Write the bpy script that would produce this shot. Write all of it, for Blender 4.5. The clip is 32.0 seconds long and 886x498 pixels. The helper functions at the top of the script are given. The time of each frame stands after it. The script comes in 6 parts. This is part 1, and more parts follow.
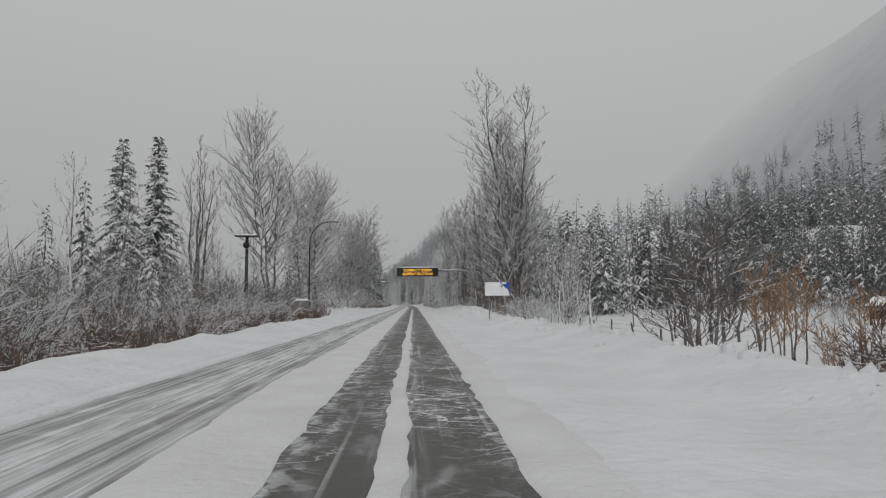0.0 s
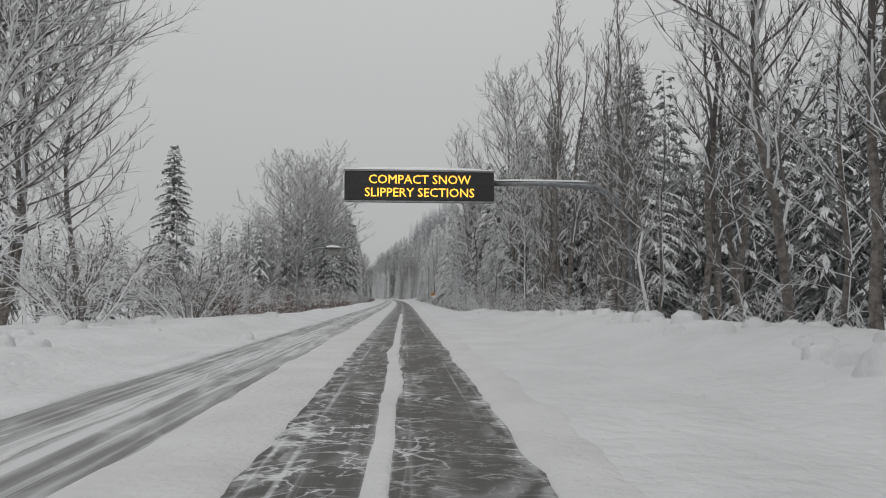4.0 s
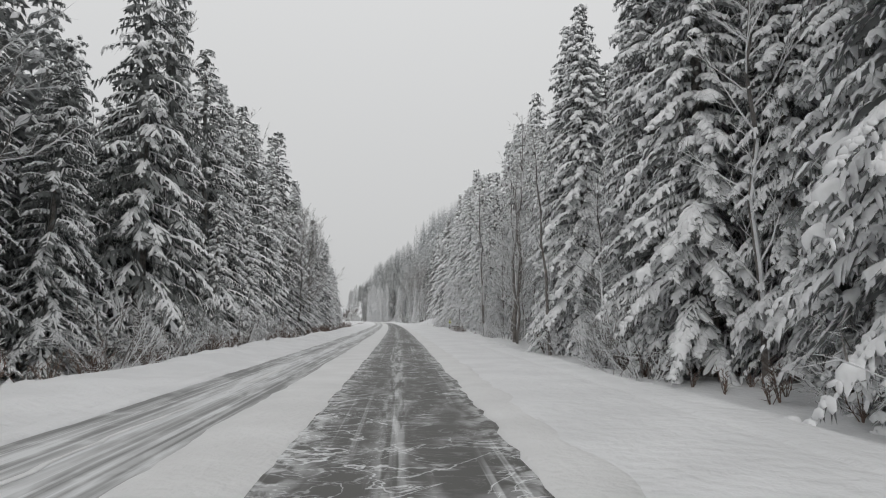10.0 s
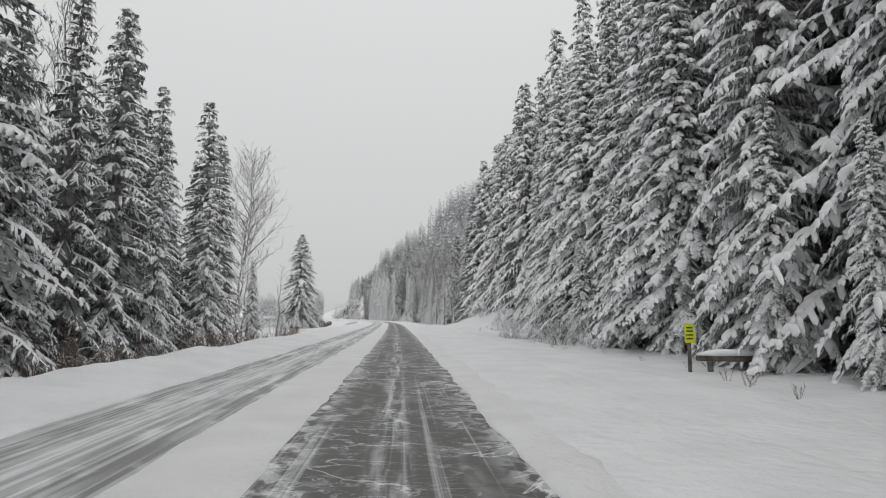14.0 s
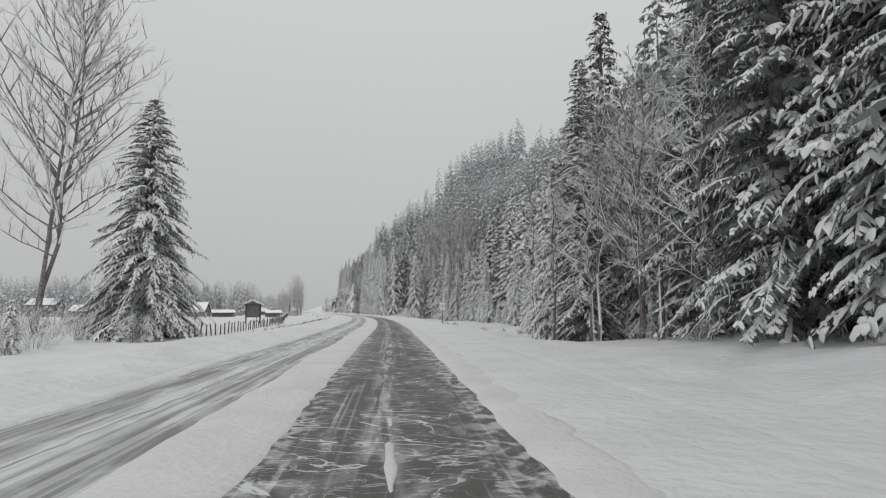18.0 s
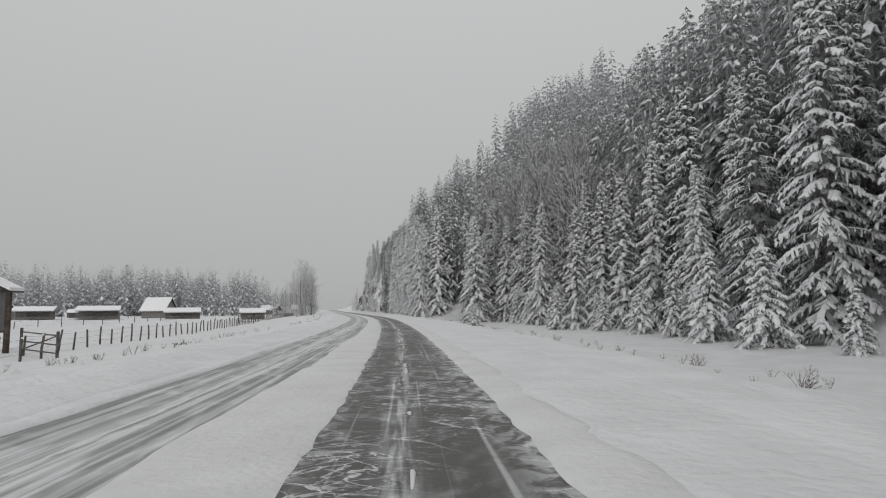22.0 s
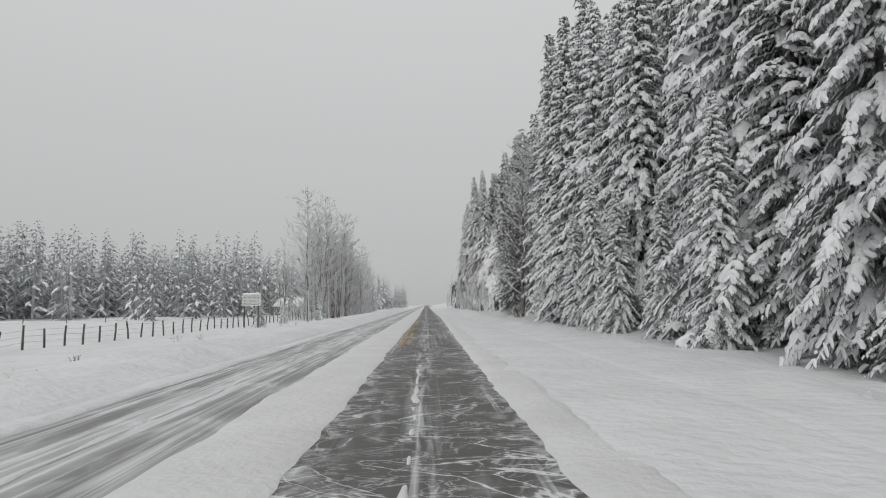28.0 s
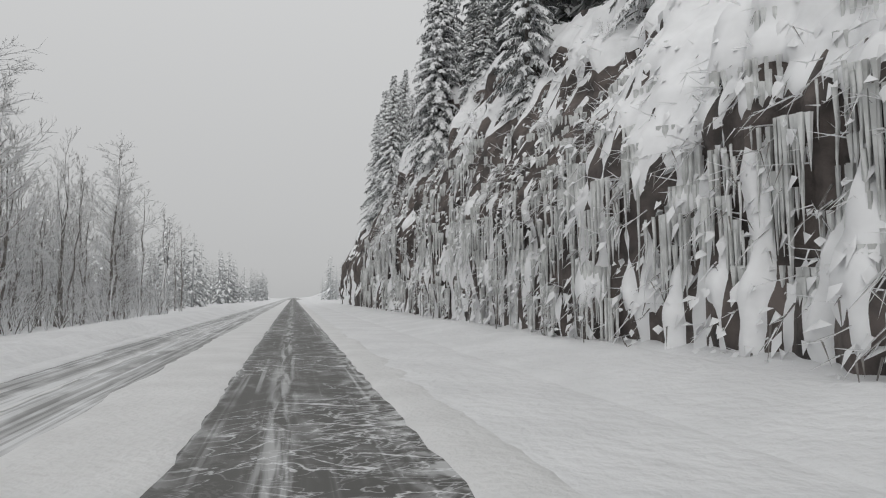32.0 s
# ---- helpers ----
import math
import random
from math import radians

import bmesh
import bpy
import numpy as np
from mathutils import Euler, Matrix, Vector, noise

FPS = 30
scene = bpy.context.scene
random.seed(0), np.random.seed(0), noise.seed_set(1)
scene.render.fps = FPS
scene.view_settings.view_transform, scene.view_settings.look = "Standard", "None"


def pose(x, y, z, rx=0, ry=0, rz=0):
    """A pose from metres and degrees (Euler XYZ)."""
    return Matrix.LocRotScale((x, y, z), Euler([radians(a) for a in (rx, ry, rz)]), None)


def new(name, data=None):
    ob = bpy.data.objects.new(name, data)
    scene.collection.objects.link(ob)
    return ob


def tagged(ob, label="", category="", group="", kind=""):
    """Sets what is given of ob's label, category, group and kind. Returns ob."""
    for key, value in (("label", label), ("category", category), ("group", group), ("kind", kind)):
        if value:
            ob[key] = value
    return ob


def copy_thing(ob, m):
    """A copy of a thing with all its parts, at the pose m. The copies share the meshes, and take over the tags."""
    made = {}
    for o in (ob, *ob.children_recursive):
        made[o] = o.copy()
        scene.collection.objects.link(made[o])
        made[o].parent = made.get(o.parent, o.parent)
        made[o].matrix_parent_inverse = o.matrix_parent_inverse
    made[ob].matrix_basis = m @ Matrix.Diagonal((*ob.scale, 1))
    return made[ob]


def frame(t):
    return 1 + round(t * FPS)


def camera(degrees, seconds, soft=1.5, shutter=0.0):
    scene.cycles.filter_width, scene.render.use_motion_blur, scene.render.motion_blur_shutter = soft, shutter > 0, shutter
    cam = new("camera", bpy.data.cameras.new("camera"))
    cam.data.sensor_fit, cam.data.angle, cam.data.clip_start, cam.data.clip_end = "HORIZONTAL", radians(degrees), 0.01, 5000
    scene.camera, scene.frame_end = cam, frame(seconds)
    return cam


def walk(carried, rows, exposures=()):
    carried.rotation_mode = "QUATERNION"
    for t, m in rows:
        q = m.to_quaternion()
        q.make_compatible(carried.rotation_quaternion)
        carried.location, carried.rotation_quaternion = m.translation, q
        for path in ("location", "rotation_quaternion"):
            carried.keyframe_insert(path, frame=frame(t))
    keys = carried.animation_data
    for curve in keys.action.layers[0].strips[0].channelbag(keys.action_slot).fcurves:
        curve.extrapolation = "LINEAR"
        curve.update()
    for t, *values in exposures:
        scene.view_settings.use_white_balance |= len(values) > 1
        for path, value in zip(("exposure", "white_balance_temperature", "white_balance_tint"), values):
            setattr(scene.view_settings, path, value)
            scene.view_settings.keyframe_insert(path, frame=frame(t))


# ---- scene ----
cam = camera(72.6, 32.0, soft=1.1)
PATH = [
    (0.0, 0.000, 0.000, 1.40, 95.10, 0.30, -2.80),
    (0.5, 0.000, 9.750, 1.40, 94.80, 0.50, -3.10),
    (1.0, 0.000, 19.500, 1.40, 94.80, 0.40, -3.10),
    (1.5, 0.000, 29.250, 1.40, 94.70, 0.10, -3.10),
    (2.0, 0.000, 39.000, 1.40, 94.70, 0.00, -3.10),
    (2.5, 0.000, 48.750, 1.40, 94.90, 0.00, -3.10),
    (3.0, 0.000, 58.500, 1.40, 94.90, 0.10, -3.40),
    (3.5, 0.000, 68.250, 1.40, 94.70, 0.00, -3.70),
    (5.5, 0.000, 107.250, 1.40, 94.40, 0.00, -3.50),
    (6.0, 0.000, 117.000, 1.40, 93.90, 0.30, -3.40),
    (6.5, 0.000, 126.750, 1.40, 93.80, 0.10, -3.30),
    (7.0, 0.000, 136.500, 1.40, 94.30, 0.30, -3.10),
    (7.5, 0.000, 146.250, 1.40, 95.10, 0.50, -3.10),
    (8.0, -0.003, 156.000, 1.40, 95.90, 0.70, -2.60),
    (8.5, -0.024, 165.750, 1.40, 96.30, 0.80, -2.60),
    (9.0, -0.063, 175.500, 1.40, 96.70, 0.70, -2.70),
    (9.5, -0.120, 185.250, 1.40, 96.70, 0.70, -3.00),
    (10.0, -0.196, 194.999, 1.40, 96.60, 0.70, -3.30),
    (10.5, -0.292, 204.749, 1.40, 96.50, 0.90, -3.40),
    (11.0, -0.408, 214.498, 1.40, 96.40, 0.90, -3.20),
    (11.5, -0.544, 224.247, 1.40, 96.40, 0.60, -3.00),
    (12.0, -0.701, 233.996, 1.40, 96.30, 0.60, -2.60),
    (12.5, -0.878, 243.744, 1.40, 96.40, 0.70, -2.50),
    (13.0, -1.076, 253.492, 1.40, 96.40, 0.60, -2.50),
    (13.5, -1.295, 263.240, 1.40, 96.50, 0.20, -2.40),
    (14.0, -1.534, 272.987, 1.40, 96.50, 0.00, -2.40),
    (14.5, -1.793, 282.734, 1.40, 96.10, 0.00, -2.50),
    (15.0, -2.073, 292.480, 1.40, 96.10, -0.20, -2.20),
    (15.5, -2.374, 302.225, 1.40, 96.30, -0.10, -1.80),
    (17.5, -3.779, 341.200, 1.40, 95.80, 0.00, -2.60),
    (18.0, -4.178, 350.941, 1.40, 95.80, 0.30, -2.40),
    (18.5, -4.592, 360.683, 1.40, 95.70, 0.40, -1.90),
    (19.0, -5.021, 370.423, 1.40, 95.60, 0.40, -1.60),
    (19.5, -5.466, 380.163, 1.40, 95.50, 0.30, -1.30),
    (20.0, -5.930, 389.902, 1.40, 95.50, 0.60, -0.70),
    (20.5, -6.440, 399.639, 1.40, 95.70, 0.40, 0.40),
    (21.0, -6.999, 409.372, 1.40, 95.60, 0.40, 1.00),
    (21.5, -7.612, 419.103, 1.40, 95.50, 0.20, 1.10),
    (22.0, -8.311, 428.828, 1.40, 95.60, 0.50, 1.40),
    (22.5, -9.103, 438.546, 1.40, 95.60, 1.00, 1.80),
    (23.0, -9.989, 448.255, 1.40, 95.50, 0.90, 2.40),
    (23.5, -10.975, 457.955, 1.40, 96.00, 0.90, 3.20),
    (24.0, -12.060, 467.645, 1.40, 96.00, 0.80, 3.90),
    (24.5, -13.243, 477.323, 1.40, 96.10, 0.90, 4.50),
    (25.0, -14.526, 486.988, 1.40, 96.20, 0.90, 4.70),
    (25.5, -15.907, 496.640, 1.40, 96.20, 1.00, 4.80),
    (26.0, -17.400, 506.274, 1.40, 96.10, 1.30, 6.30),
    (26.5, -19.046, 515.884, 1.40, 95.70, 2.20, 10.00),
    (28.5, -26.891, 554.084, 1.40, 95.05, 0.30, 10.60),
    (29.0, -29.001, 563.603, 1.40, 94.65, -0.10, 7.80),
    (29.5, -31.111, 573.122, 1.40, 94.15, -0.30, 4.60),
    (30.0, -33.221, 582.641, 1.40, 93.85, -0.40, 1.40),
    (30.5, -35.331, 592.160, 1.40, 93.75, -0.20, -0.60),
    (31.0, -37.442, 601.678, 1.40, 93.95, 0.10, -1.40),
    (31.5, -39.552, 611.197, 1.40, 93.95, 0.10, -1.20),
    (32.0, -41.662, 620.716, 1.40, 94.55, -0.10, -1.40),
]
walk(cam, [(t, pose(x, y, z, rx, ry, rz)) for t, x, y, z, rx, ry, rz in PATH],
     [(0, -0.38), (2, -0.38), (3.5, -0.26), (6, 0.0), (9, 0.08), (11, 0.2), (14, 0.2), (15.5, 0.08), (19, -0.05), (22, -0.2), (26, -0.15), (29, 0.0), (32, 0.0)])

# ---- world and light: an overcast winter day ----
world = bpy.data.worlds.new("overcast_sky")
scene.world = world
world.use_nodes = True
wn, wl = world.node_tree.nodes, world.node_tree.links
wn.clear()
sky = wn.new("ShaderNodeTexSky")
sky.sky_type, sky.sun_disc = "NISHITA", False
sky.sun_elevation, sky.sun_rotation = radians(42), radians(180)
grey = wn.new("ShaderNodeHueSaturation")
grey.inputs["Saturation"].default_value = 0.06
cloud = wn.new("ShaderNodeMix")
cloud.data_type, cloud.inputs[0].default_value = "RGBA", 0.93
cloud.inputs[7].default_value = (5.5, 5.55, 5.58, 1)
coord_w = wn.new("ShaderNodeTexCoord")
split_w = wn.new("ShaderNodeSeparateXYZ")
bright = wn.new("ShaderNodeMapRange")
bright.inputs["From Min"].default_value, bright.inputs["From Max"].default_value = -0.05, 0.7
bright.inputs["To Min"].default_value, bright.inputs["To Max"].default_value = 0.82, 1.3
dome = wn.new("ShaderNodeMix")
dome.data_type, dome.blend_type, dome.inputs[0].default_value = "RGBA", "MULTIPLY", 1.0
wl.new(coord_w.outputs["Generated"], split_w.inputs[0])
wl.new(split_w.outputs[2], bright.inputs["Value"])
back = wn.new("ShaderNodeBackground")
back.inputs["Strength"].default_value = 0.1
wout = wn.new("ShaderNodeOutputWorld")
wl.new(sky.outputs[0], grey.inputs["Color"])
wl.new(grey.outputs[0], cloud.inputs[6])
wl.new(cloud.outputs[2], dome.inputs[6])
wl.new(bright.outputs["Result"], dome.inputs[7])
wl.new(dome.outputs[2], back.inputs["Color"])
wl.new(back.outputs[0], wout.inputs[0])
sun = new("sun", bpy.data.lights.new("sun", "SUN"))
sun.data.energy, sun.data.angle, sun.data.color = 0.75, radians(60), (1.0, 0.985, 0.96)
sun.matrix_world = pose(0, 0, 60, 48, 0, 0)
scene.view_settings.exposure = 0.0

# ---- the road's line: s metres along the driving lane, u metres to its right ----
KNOTS = ((-400, 0), (150, 0), (195, 0.5), (292, 1.7), (341, 2.3), (385, 2.7), (415, 3.6), (440, 5.0), (460, 6.2), (480, 7.4),
         (500, 8.6), (517, 10.2), (545, 12.4), (560, 12.5), (1800, 12.5))
KS, KH = [k[0] for k in KNOTS], [k[1] for k in KNOTS]
ROAD_S = np.arange(-400, 1701, 1.0)
_h = np.radians(np.interp(ROAD_S[:-1] + 0.5, KS, KH))
ROAD_X = np.concatenate([[0], np.cumsum(-np.sin(_h))])
ROAD_Y = np.concatenate([[0], np.cumsum(np.cos(_h))])
ROAD_X, ROAD_Y = ROAD_X - ROAD_X[400], ROAD_Y - ROAD_Y[400]


def heading(s):
    return float(np.interp(s, KS, KH))


def place(s, u, z=None):
    """World place of a point s along and u across the road; z above the ground when not given."""
    h = radians(heading(s))
    x, y = np.interp(s, ROAD_S, ROAD_X) + u * math.cos(h), np.interp(s, ROAD_S, ROAD_Y) + u * math.sin(h)
    return Vector((x, y, ground_z(s, u) if z is None else z))


def places(s, u, z):
    h = np.radians(np.interp(s, KS, KH))
    return np.stack([np.interp(s, ROAD_S, ROAD_X) + u * np.cos(h), np.interp(s, ROAD_S, ROAD_Y) + u * np.sin(h), z], -1)


# cross sections of the land: height at each distance from the lane
U_LEFT = (-5.0, -6.0, -7.0, -10, -13, -16, -60, -400)
U_RIGHT = (4.0, 5.0, 6.0, 7.5, 9, 12, 16, 24, 30, 60, 100, 300)
LAND = (
    (-400, (.05, .2, .32, -.5, -.7, -.7, -.7, -.7), (.05, .2, .45, .1, -.6, -.9, -.9, -.9, -.9, -.5, -0.4, -0.3)),
    (52, (.05, .2, .32, -.5, -.7, -.7, -.7, -.7), (.05, .2, .45, .1, -.6, -.9, -.9, -.9, -.9, -.5, -0.4, -0.3)),
    (70, (.05, .1, .45, .55, .45, -.2, -.7, -.7), (.05, .2, .55, .8, .3, -.3, -.4, -.3, -.2, 0, 3.3, 2.6)),
    (100, (.05, .1, .45, .55, .45, -.2, -.7, -.7), (.05, .2, .55, .8, .3, -.3, -.4, -.3, -.2, .3, 6.9, 5.5)),
    (125, (.05, .2, .35, -.2, -.6, -.7, -.7, -.7), (.05, .2, .4, .3, 0, -.3, -.3, 0, .2, 1, 9.2, 7.4)),
    (142, (.05, .2, .32, -.5, -.7, -.7, -.7, -.7), (.07, .05, -.3, -.7, -.8, -.5, 0, 1, 2, 8, 20.0, 16.0)),
    (230, (.05, .2, .32, -.5, -.7, -.7, -.7, -.7), (.07, .05, -.3, -.7, -.8, -.5, 0, 1, 2, 8, 20.0, 16.0)),
    (245, (.05, .2, .32, -.5, -.7, -.7, -.7, -.7), (.05, .05, 0, -.25, -.35, -.35, 0, 1, 3, 14, 31.7, 25.4)),
    (318, (.05, .2, .32, -.5, -.7, -.7, -.7, -.7), (.05, .05, .05, -.1, -.2, 0, .5, 2, 4, 16, 33.3, 26.6)),
    (340, (.05, .2, .35, -.4, -.7, -.7, -.7, -.7), (.05, .05, .1, .5, 1.1, 2.3, 3.4, 6, 9, 24, 41.7, 33.4)),
    (354, (.05, .2, .35, -.4, -.7, -.7, -.7, -.7), (.05, .05, .1, .5, 1.1, 2.3, 3.4, 6, 9, 24, 41.7, 33.4)),
    (366, (.05, .2, .32, -.3, -.7, -.7, -.7, -.7), (.05, .05, .05, .1, .2, .6, 1.5, 5, 8, 24, 41.7, 33.4)),
    (394, (.05, .15, .2, -.2, -.5, -.8, -.8, -.8), (.05, .03, 0, -.3, -.6, -1.0, -1.2, -.4, 5, 35, 55.8, 44.6)),
    (545, (.05, .15, .2, -.2, -.5, -.8, -.8, -.8), (.05, .03, -.05, -.4, -.7, -1.1, -1.4, -1.2, 4.5, 35, 55.8, 44.6)),
    (562, (.05, .3, .35, -.1, -.5, -.7, -.7, -.7), (.05, .1, .15, 0, 0, .5, 2, 7, 12, 36, 54, 46)),
    (606, (.05, .3, .35, -.1, -.5, -.7, -.7, -.7), (.05, .1, .15, 0, 0, .7, 3, 8, 13, 40, 60, 50)),
    (616, (.05, .3, .35, -.1, -.5, -.7, -.7, -.7), (.05, .2, .35, .2, .6, 3.5, 7, 15, 22, 52, 74, 60)),
    (632, (.05, .3, .35, -.1, -.5, -.7, -.7, -.7), (.05, .2, .35, .3, .8, 9, 13, 20, 27, 56, 80, 64)),
    (738, (.05, .3, .35, -.1, -.5, -.7, -.7, -.7), (.05, .2, .35, .3, .8, 9, 13, 20, 27, 56, 80, 64)),
    (764, (.05, .3, .35, -.1, -.5, -.7, -.7, -.7), (.05, .2, .35, .2, .2, .4, .8, 2, 4, 16, 30, 24)),
    (1800, (.05, .3, .35, -.1, -.5, -.7, -.7, -.7), (.05, .2, .35, .2, .2, .4, .8, 2, 4, 16, 30, 24)),
)


def ground_z(s, u):
    i = max(k for k in range(len(LAND) - 1) if LAND[k][0] <= s)
    a, b = LAND[i], LAND[i + 1]
    f = (s - a[0]) / (b[0] - a[0])
    f = f * f * (3 - 2 * f)
    if -5 < u < 4:
        return 0.05
    side, knots = (1, U_LEFT) if u < 0 else (2, U_RIGHT)
    za, zb = np.interp(abs(u), np.abs(knots), a[side]), np.interp(abs(u), np.abs(knots), b[side])
    lump = 0.16 * noise.noise((s * 0.25, u * 0.5, 3.1)) + 0.07 * noise.noise((s * 1.1, u * 1.3, 9.0))
    near = min(1.0, max(0.0, abs(u) - 4.6) / 1.5)
    far = 1.0 + min(4.0, max(0.0, abs(u) - 14) * 0.05)
    bank = near * max(0.0, 1 - abs(abs(u) - 6.2) / 3.2)
    chunk = abs(noise.noise((s * 0.8, u * 1.0, 5.5))) * 0.16 + abs(noise.noise((s * 1.9, u * 2.1, 7.5))) * 0.1
    return float(za * (1 - f) + zb * f + lump * near * far + bank * (chunk - 0.05))


# ---- materials ----
def material(name, colour, rough=0.8, metal=0.0, vary=0.0, scale=3.0, colour2=None, bump=0.0, bump_scale=20.0, spread=(0.4, 0.6), island=0.0):
    m = bpy.data.materials.new(name)
    m.use_nodes = True
    n, l = m.node_tree.nodes, m.node_tree.links
    b = n["Principled BSDF"]
    b.inputs["Roughness"].default_value, b.inputs["Metallic"].default_value = rough, metal
    b.inputs["Base Color"].default_value = (*colour, 1)
    coord = n.new("ShaderNodeTexCoord")
    out = None
    if colour2 or vary:
        tex = n.new("ShaderNodeTexNoise")
        tex.inputs["Scale"].default_value, tex.inputs["Detail"].default_value = scale, 6
        ramp = n.new("ShaderNodeValToRGB")
        ramp.color_ramp.elements[0].position, ramp.color_ramp.elements[1].position = spread
        second = colour2 or tuple(c * (1 - vary) for c in colour)
        ramp.color_ramp.elements[0].color, ramp.color_ramp.elements[1].color = (*second, 1), (*colour, 1)
        l.new(coord.outputs["Object"], tex.inputs["Vector"])
        l.new(tex.outputs["Fac"], ramp.inputs["Fac"])
        out = ramp.outputs["Color"]
    if island:
        info = n.new("ShaderNodeObjectInfo")
        hsv = n.new("ShaderNodeHueSaturation")
        rng = n.new("ShaderNodeMapRange")
        rng.inputs["To Min"].default_value, rng.inputs["To Max"].default_value = 1 - island, 1 + island
        l.new(info.outputs["Random"], rng.inputs["Value"])
        l.new(rng.outputs["Result"], hsv.inputs["Value"])
        if out:
            l.new(out, hsv.inputs["Color"])
        else:
            hsv.inputs["Color"].default_value = (*colour, 1)
        out = hsv.outputs["Color"]
    if out:
        l.new(out, b.inputs["Base Color"])
    if bump:
        tex = n.new("ShaderNodeTexNoise")
        tex.inputs["Scale"].default_value, tex.inputs["Detail"].default_value = bump_scale, 5
        bp = n.new("ShaderNodeBump")
        bp.inputs["Strength"].default_value, bp.inputs["Distance"].default_value = bump, 0.08
        l.new(coord.outputs["Object"], tex.inputs["Vector"])
        l.new(tex.outputs["Fac"], bp.inputs["Height"])
        l.new(bp.outputs["Normal"], b.inputs["Normal"])
    return m


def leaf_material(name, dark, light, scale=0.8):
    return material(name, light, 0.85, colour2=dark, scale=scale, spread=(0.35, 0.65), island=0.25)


SNOW = material("snow", (0.74, 0.745, 0.755), 0.75, vary=0.08, scale=0.6, bump=1.0, bump_scale=4.0)
TREE_SNOW = material("snow_on_branches", (0.9, 0.905, 0.915), 0.8, vary=0.06, scale=2.5)
PACKED = material("packed_snow", (0.715, 0.717, 0.718), 0.65, colour2=(0.63, 0.631, 0.63), scale=0.9, spread=(0.28, 0.66), bump=0.5, bump_scale=9.0)
# needle colours raised above real foliage: rime plus haze's lift of the darks
NEEDLES = leaf_material("rimed_and_hazed_needles", (0.2, 0.207, 0.205), (0.34, 0.352, 0.348))
DARK_NEEDLES = leaf_material("dark_conifer_needles", (0.115, 0.122, 0.12), (0.225, 0.235, 0.231))
# mid and far needles paled further, distance haze painted into their colour
MID_NEEDLES = leaf_material("hazed_forest_needles", (0.36, 0.37, 0.37), (0.5, 0.515, 0.515))
FAR_NEEDLES = leaf_material("hazed_far_needles", (0.34, 0.35, 0.355), (0.47, 0.48, 0.485), 0.3)
BARK = material("bark", (0.25, 0.23, 0.215), 0.9, colour2=(0.13, 0.118, 0.108), scale=6.0, bump=0.6, bump_scale=14)
TWIG = material("twigs", (0.2, 0.188, 0.178), 0.9, colour2=(0.13, 0.121, 0.114), scale=2.0, island=0.2)
RED_TWIG = material("reddish_twigs", (0.18, 0.125, 0.1), 0.9, colour2=(0.11, 0.08, 0.065), scale=2.0, island=0.2)
DRY = material("dry_grass", (0.13, 0.085, 0.055), 0.95, colour2=(0.05, 0.04, 0.03), scale=1.5)
# haze over the far farm is put into these paler board colours
BARN_WOOD = material("hazed_barn_boards", (0.3, 0.285, 0.27), 0.9, colour2=(0.18, 0.165, 0.155), scale=4.0, bump=0.5, bump_scale=12)
PANEL_GREY = material("grey_board", (0.13, 0.128, 0.125), 0.7, vary=0.2, scale=2.0)
WOOD = material("weathered_wood", (0.11, 0.085, 0.07), 0.9, colour2=(0.05, 0.04, 0.035), scale=4.0, bump=0.5, bump_scale=12)
GREY_WOOD = material("grey_wood", (0.16, 0.145, 0.13), 0.9, colour2=(0.07, 0.062, 0.055), scale=5.0, bump=0.5, bump_scale=15)
STEEL = material("galvanised_steel", (0.32, 0.33, 0.34), 0.5, metal=0.7, vary=0.3, scale=4.0)
DARK_STEEL = material("dark_painted_steel", (0.05, 0.055, 0.06), 0.5, metal=0.3, vary=0.3, scale=5.0)
GREY_PAINT = material("grey_paint", (0.26, 0.25, 0.245), 0.7, vary=0.2, scale=3.0)
PALE_PANEL = material("weathered_pale_panel", (0.42, 0.42, 0.39), 0.7, vary=0.25, scale=4.0)
BLACK = material("black_panel", (0.02, 0.02, 0.022), 0.5, vary=0.3, scale=5.0)
WHITE_SIGN = material("white_sign", (0.78, 0.78, 0.76), 0.5, vary=0.15, scale=6.0)
BLUE_SIGN = material("blue_sign", (0.03, 0.09, 0.42), 0.45, vary=0.2, scale=5.0)
ORANGE_SIGN = material("amber_sign", (0.8, 0.45, 0.16), 0.45, vary=0.15, scale=5.0)
LIME_SIGN = material("lime_sign", (0.62, 0.68, 0.02), 0.45, vary=0.1, scale=5.0)
YELLOW_PAINT = material("yellow_road_paint", (0.5, 0.3, 0.07), 0.7, colour2=(0.22, 0.17, 0.11), scale=7.0, spread=(0.36, 0.5))
ROCK = material("cliff_rock", (0.15, 0.125, 0.115), 0.85, colour2=(0.05, 0.045, 0.043), scale=1.3, bump=1.0, bump_scale=4.0, spread=(0.35, 0.65))
ICE = material("ice", (0.74, 0.75, 0.74), 0.3, vary=0.35, scale=2.0)
# hillside tone lightened to include the haze in front of it
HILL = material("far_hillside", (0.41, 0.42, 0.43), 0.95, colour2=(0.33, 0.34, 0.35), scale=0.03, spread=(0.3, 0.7))

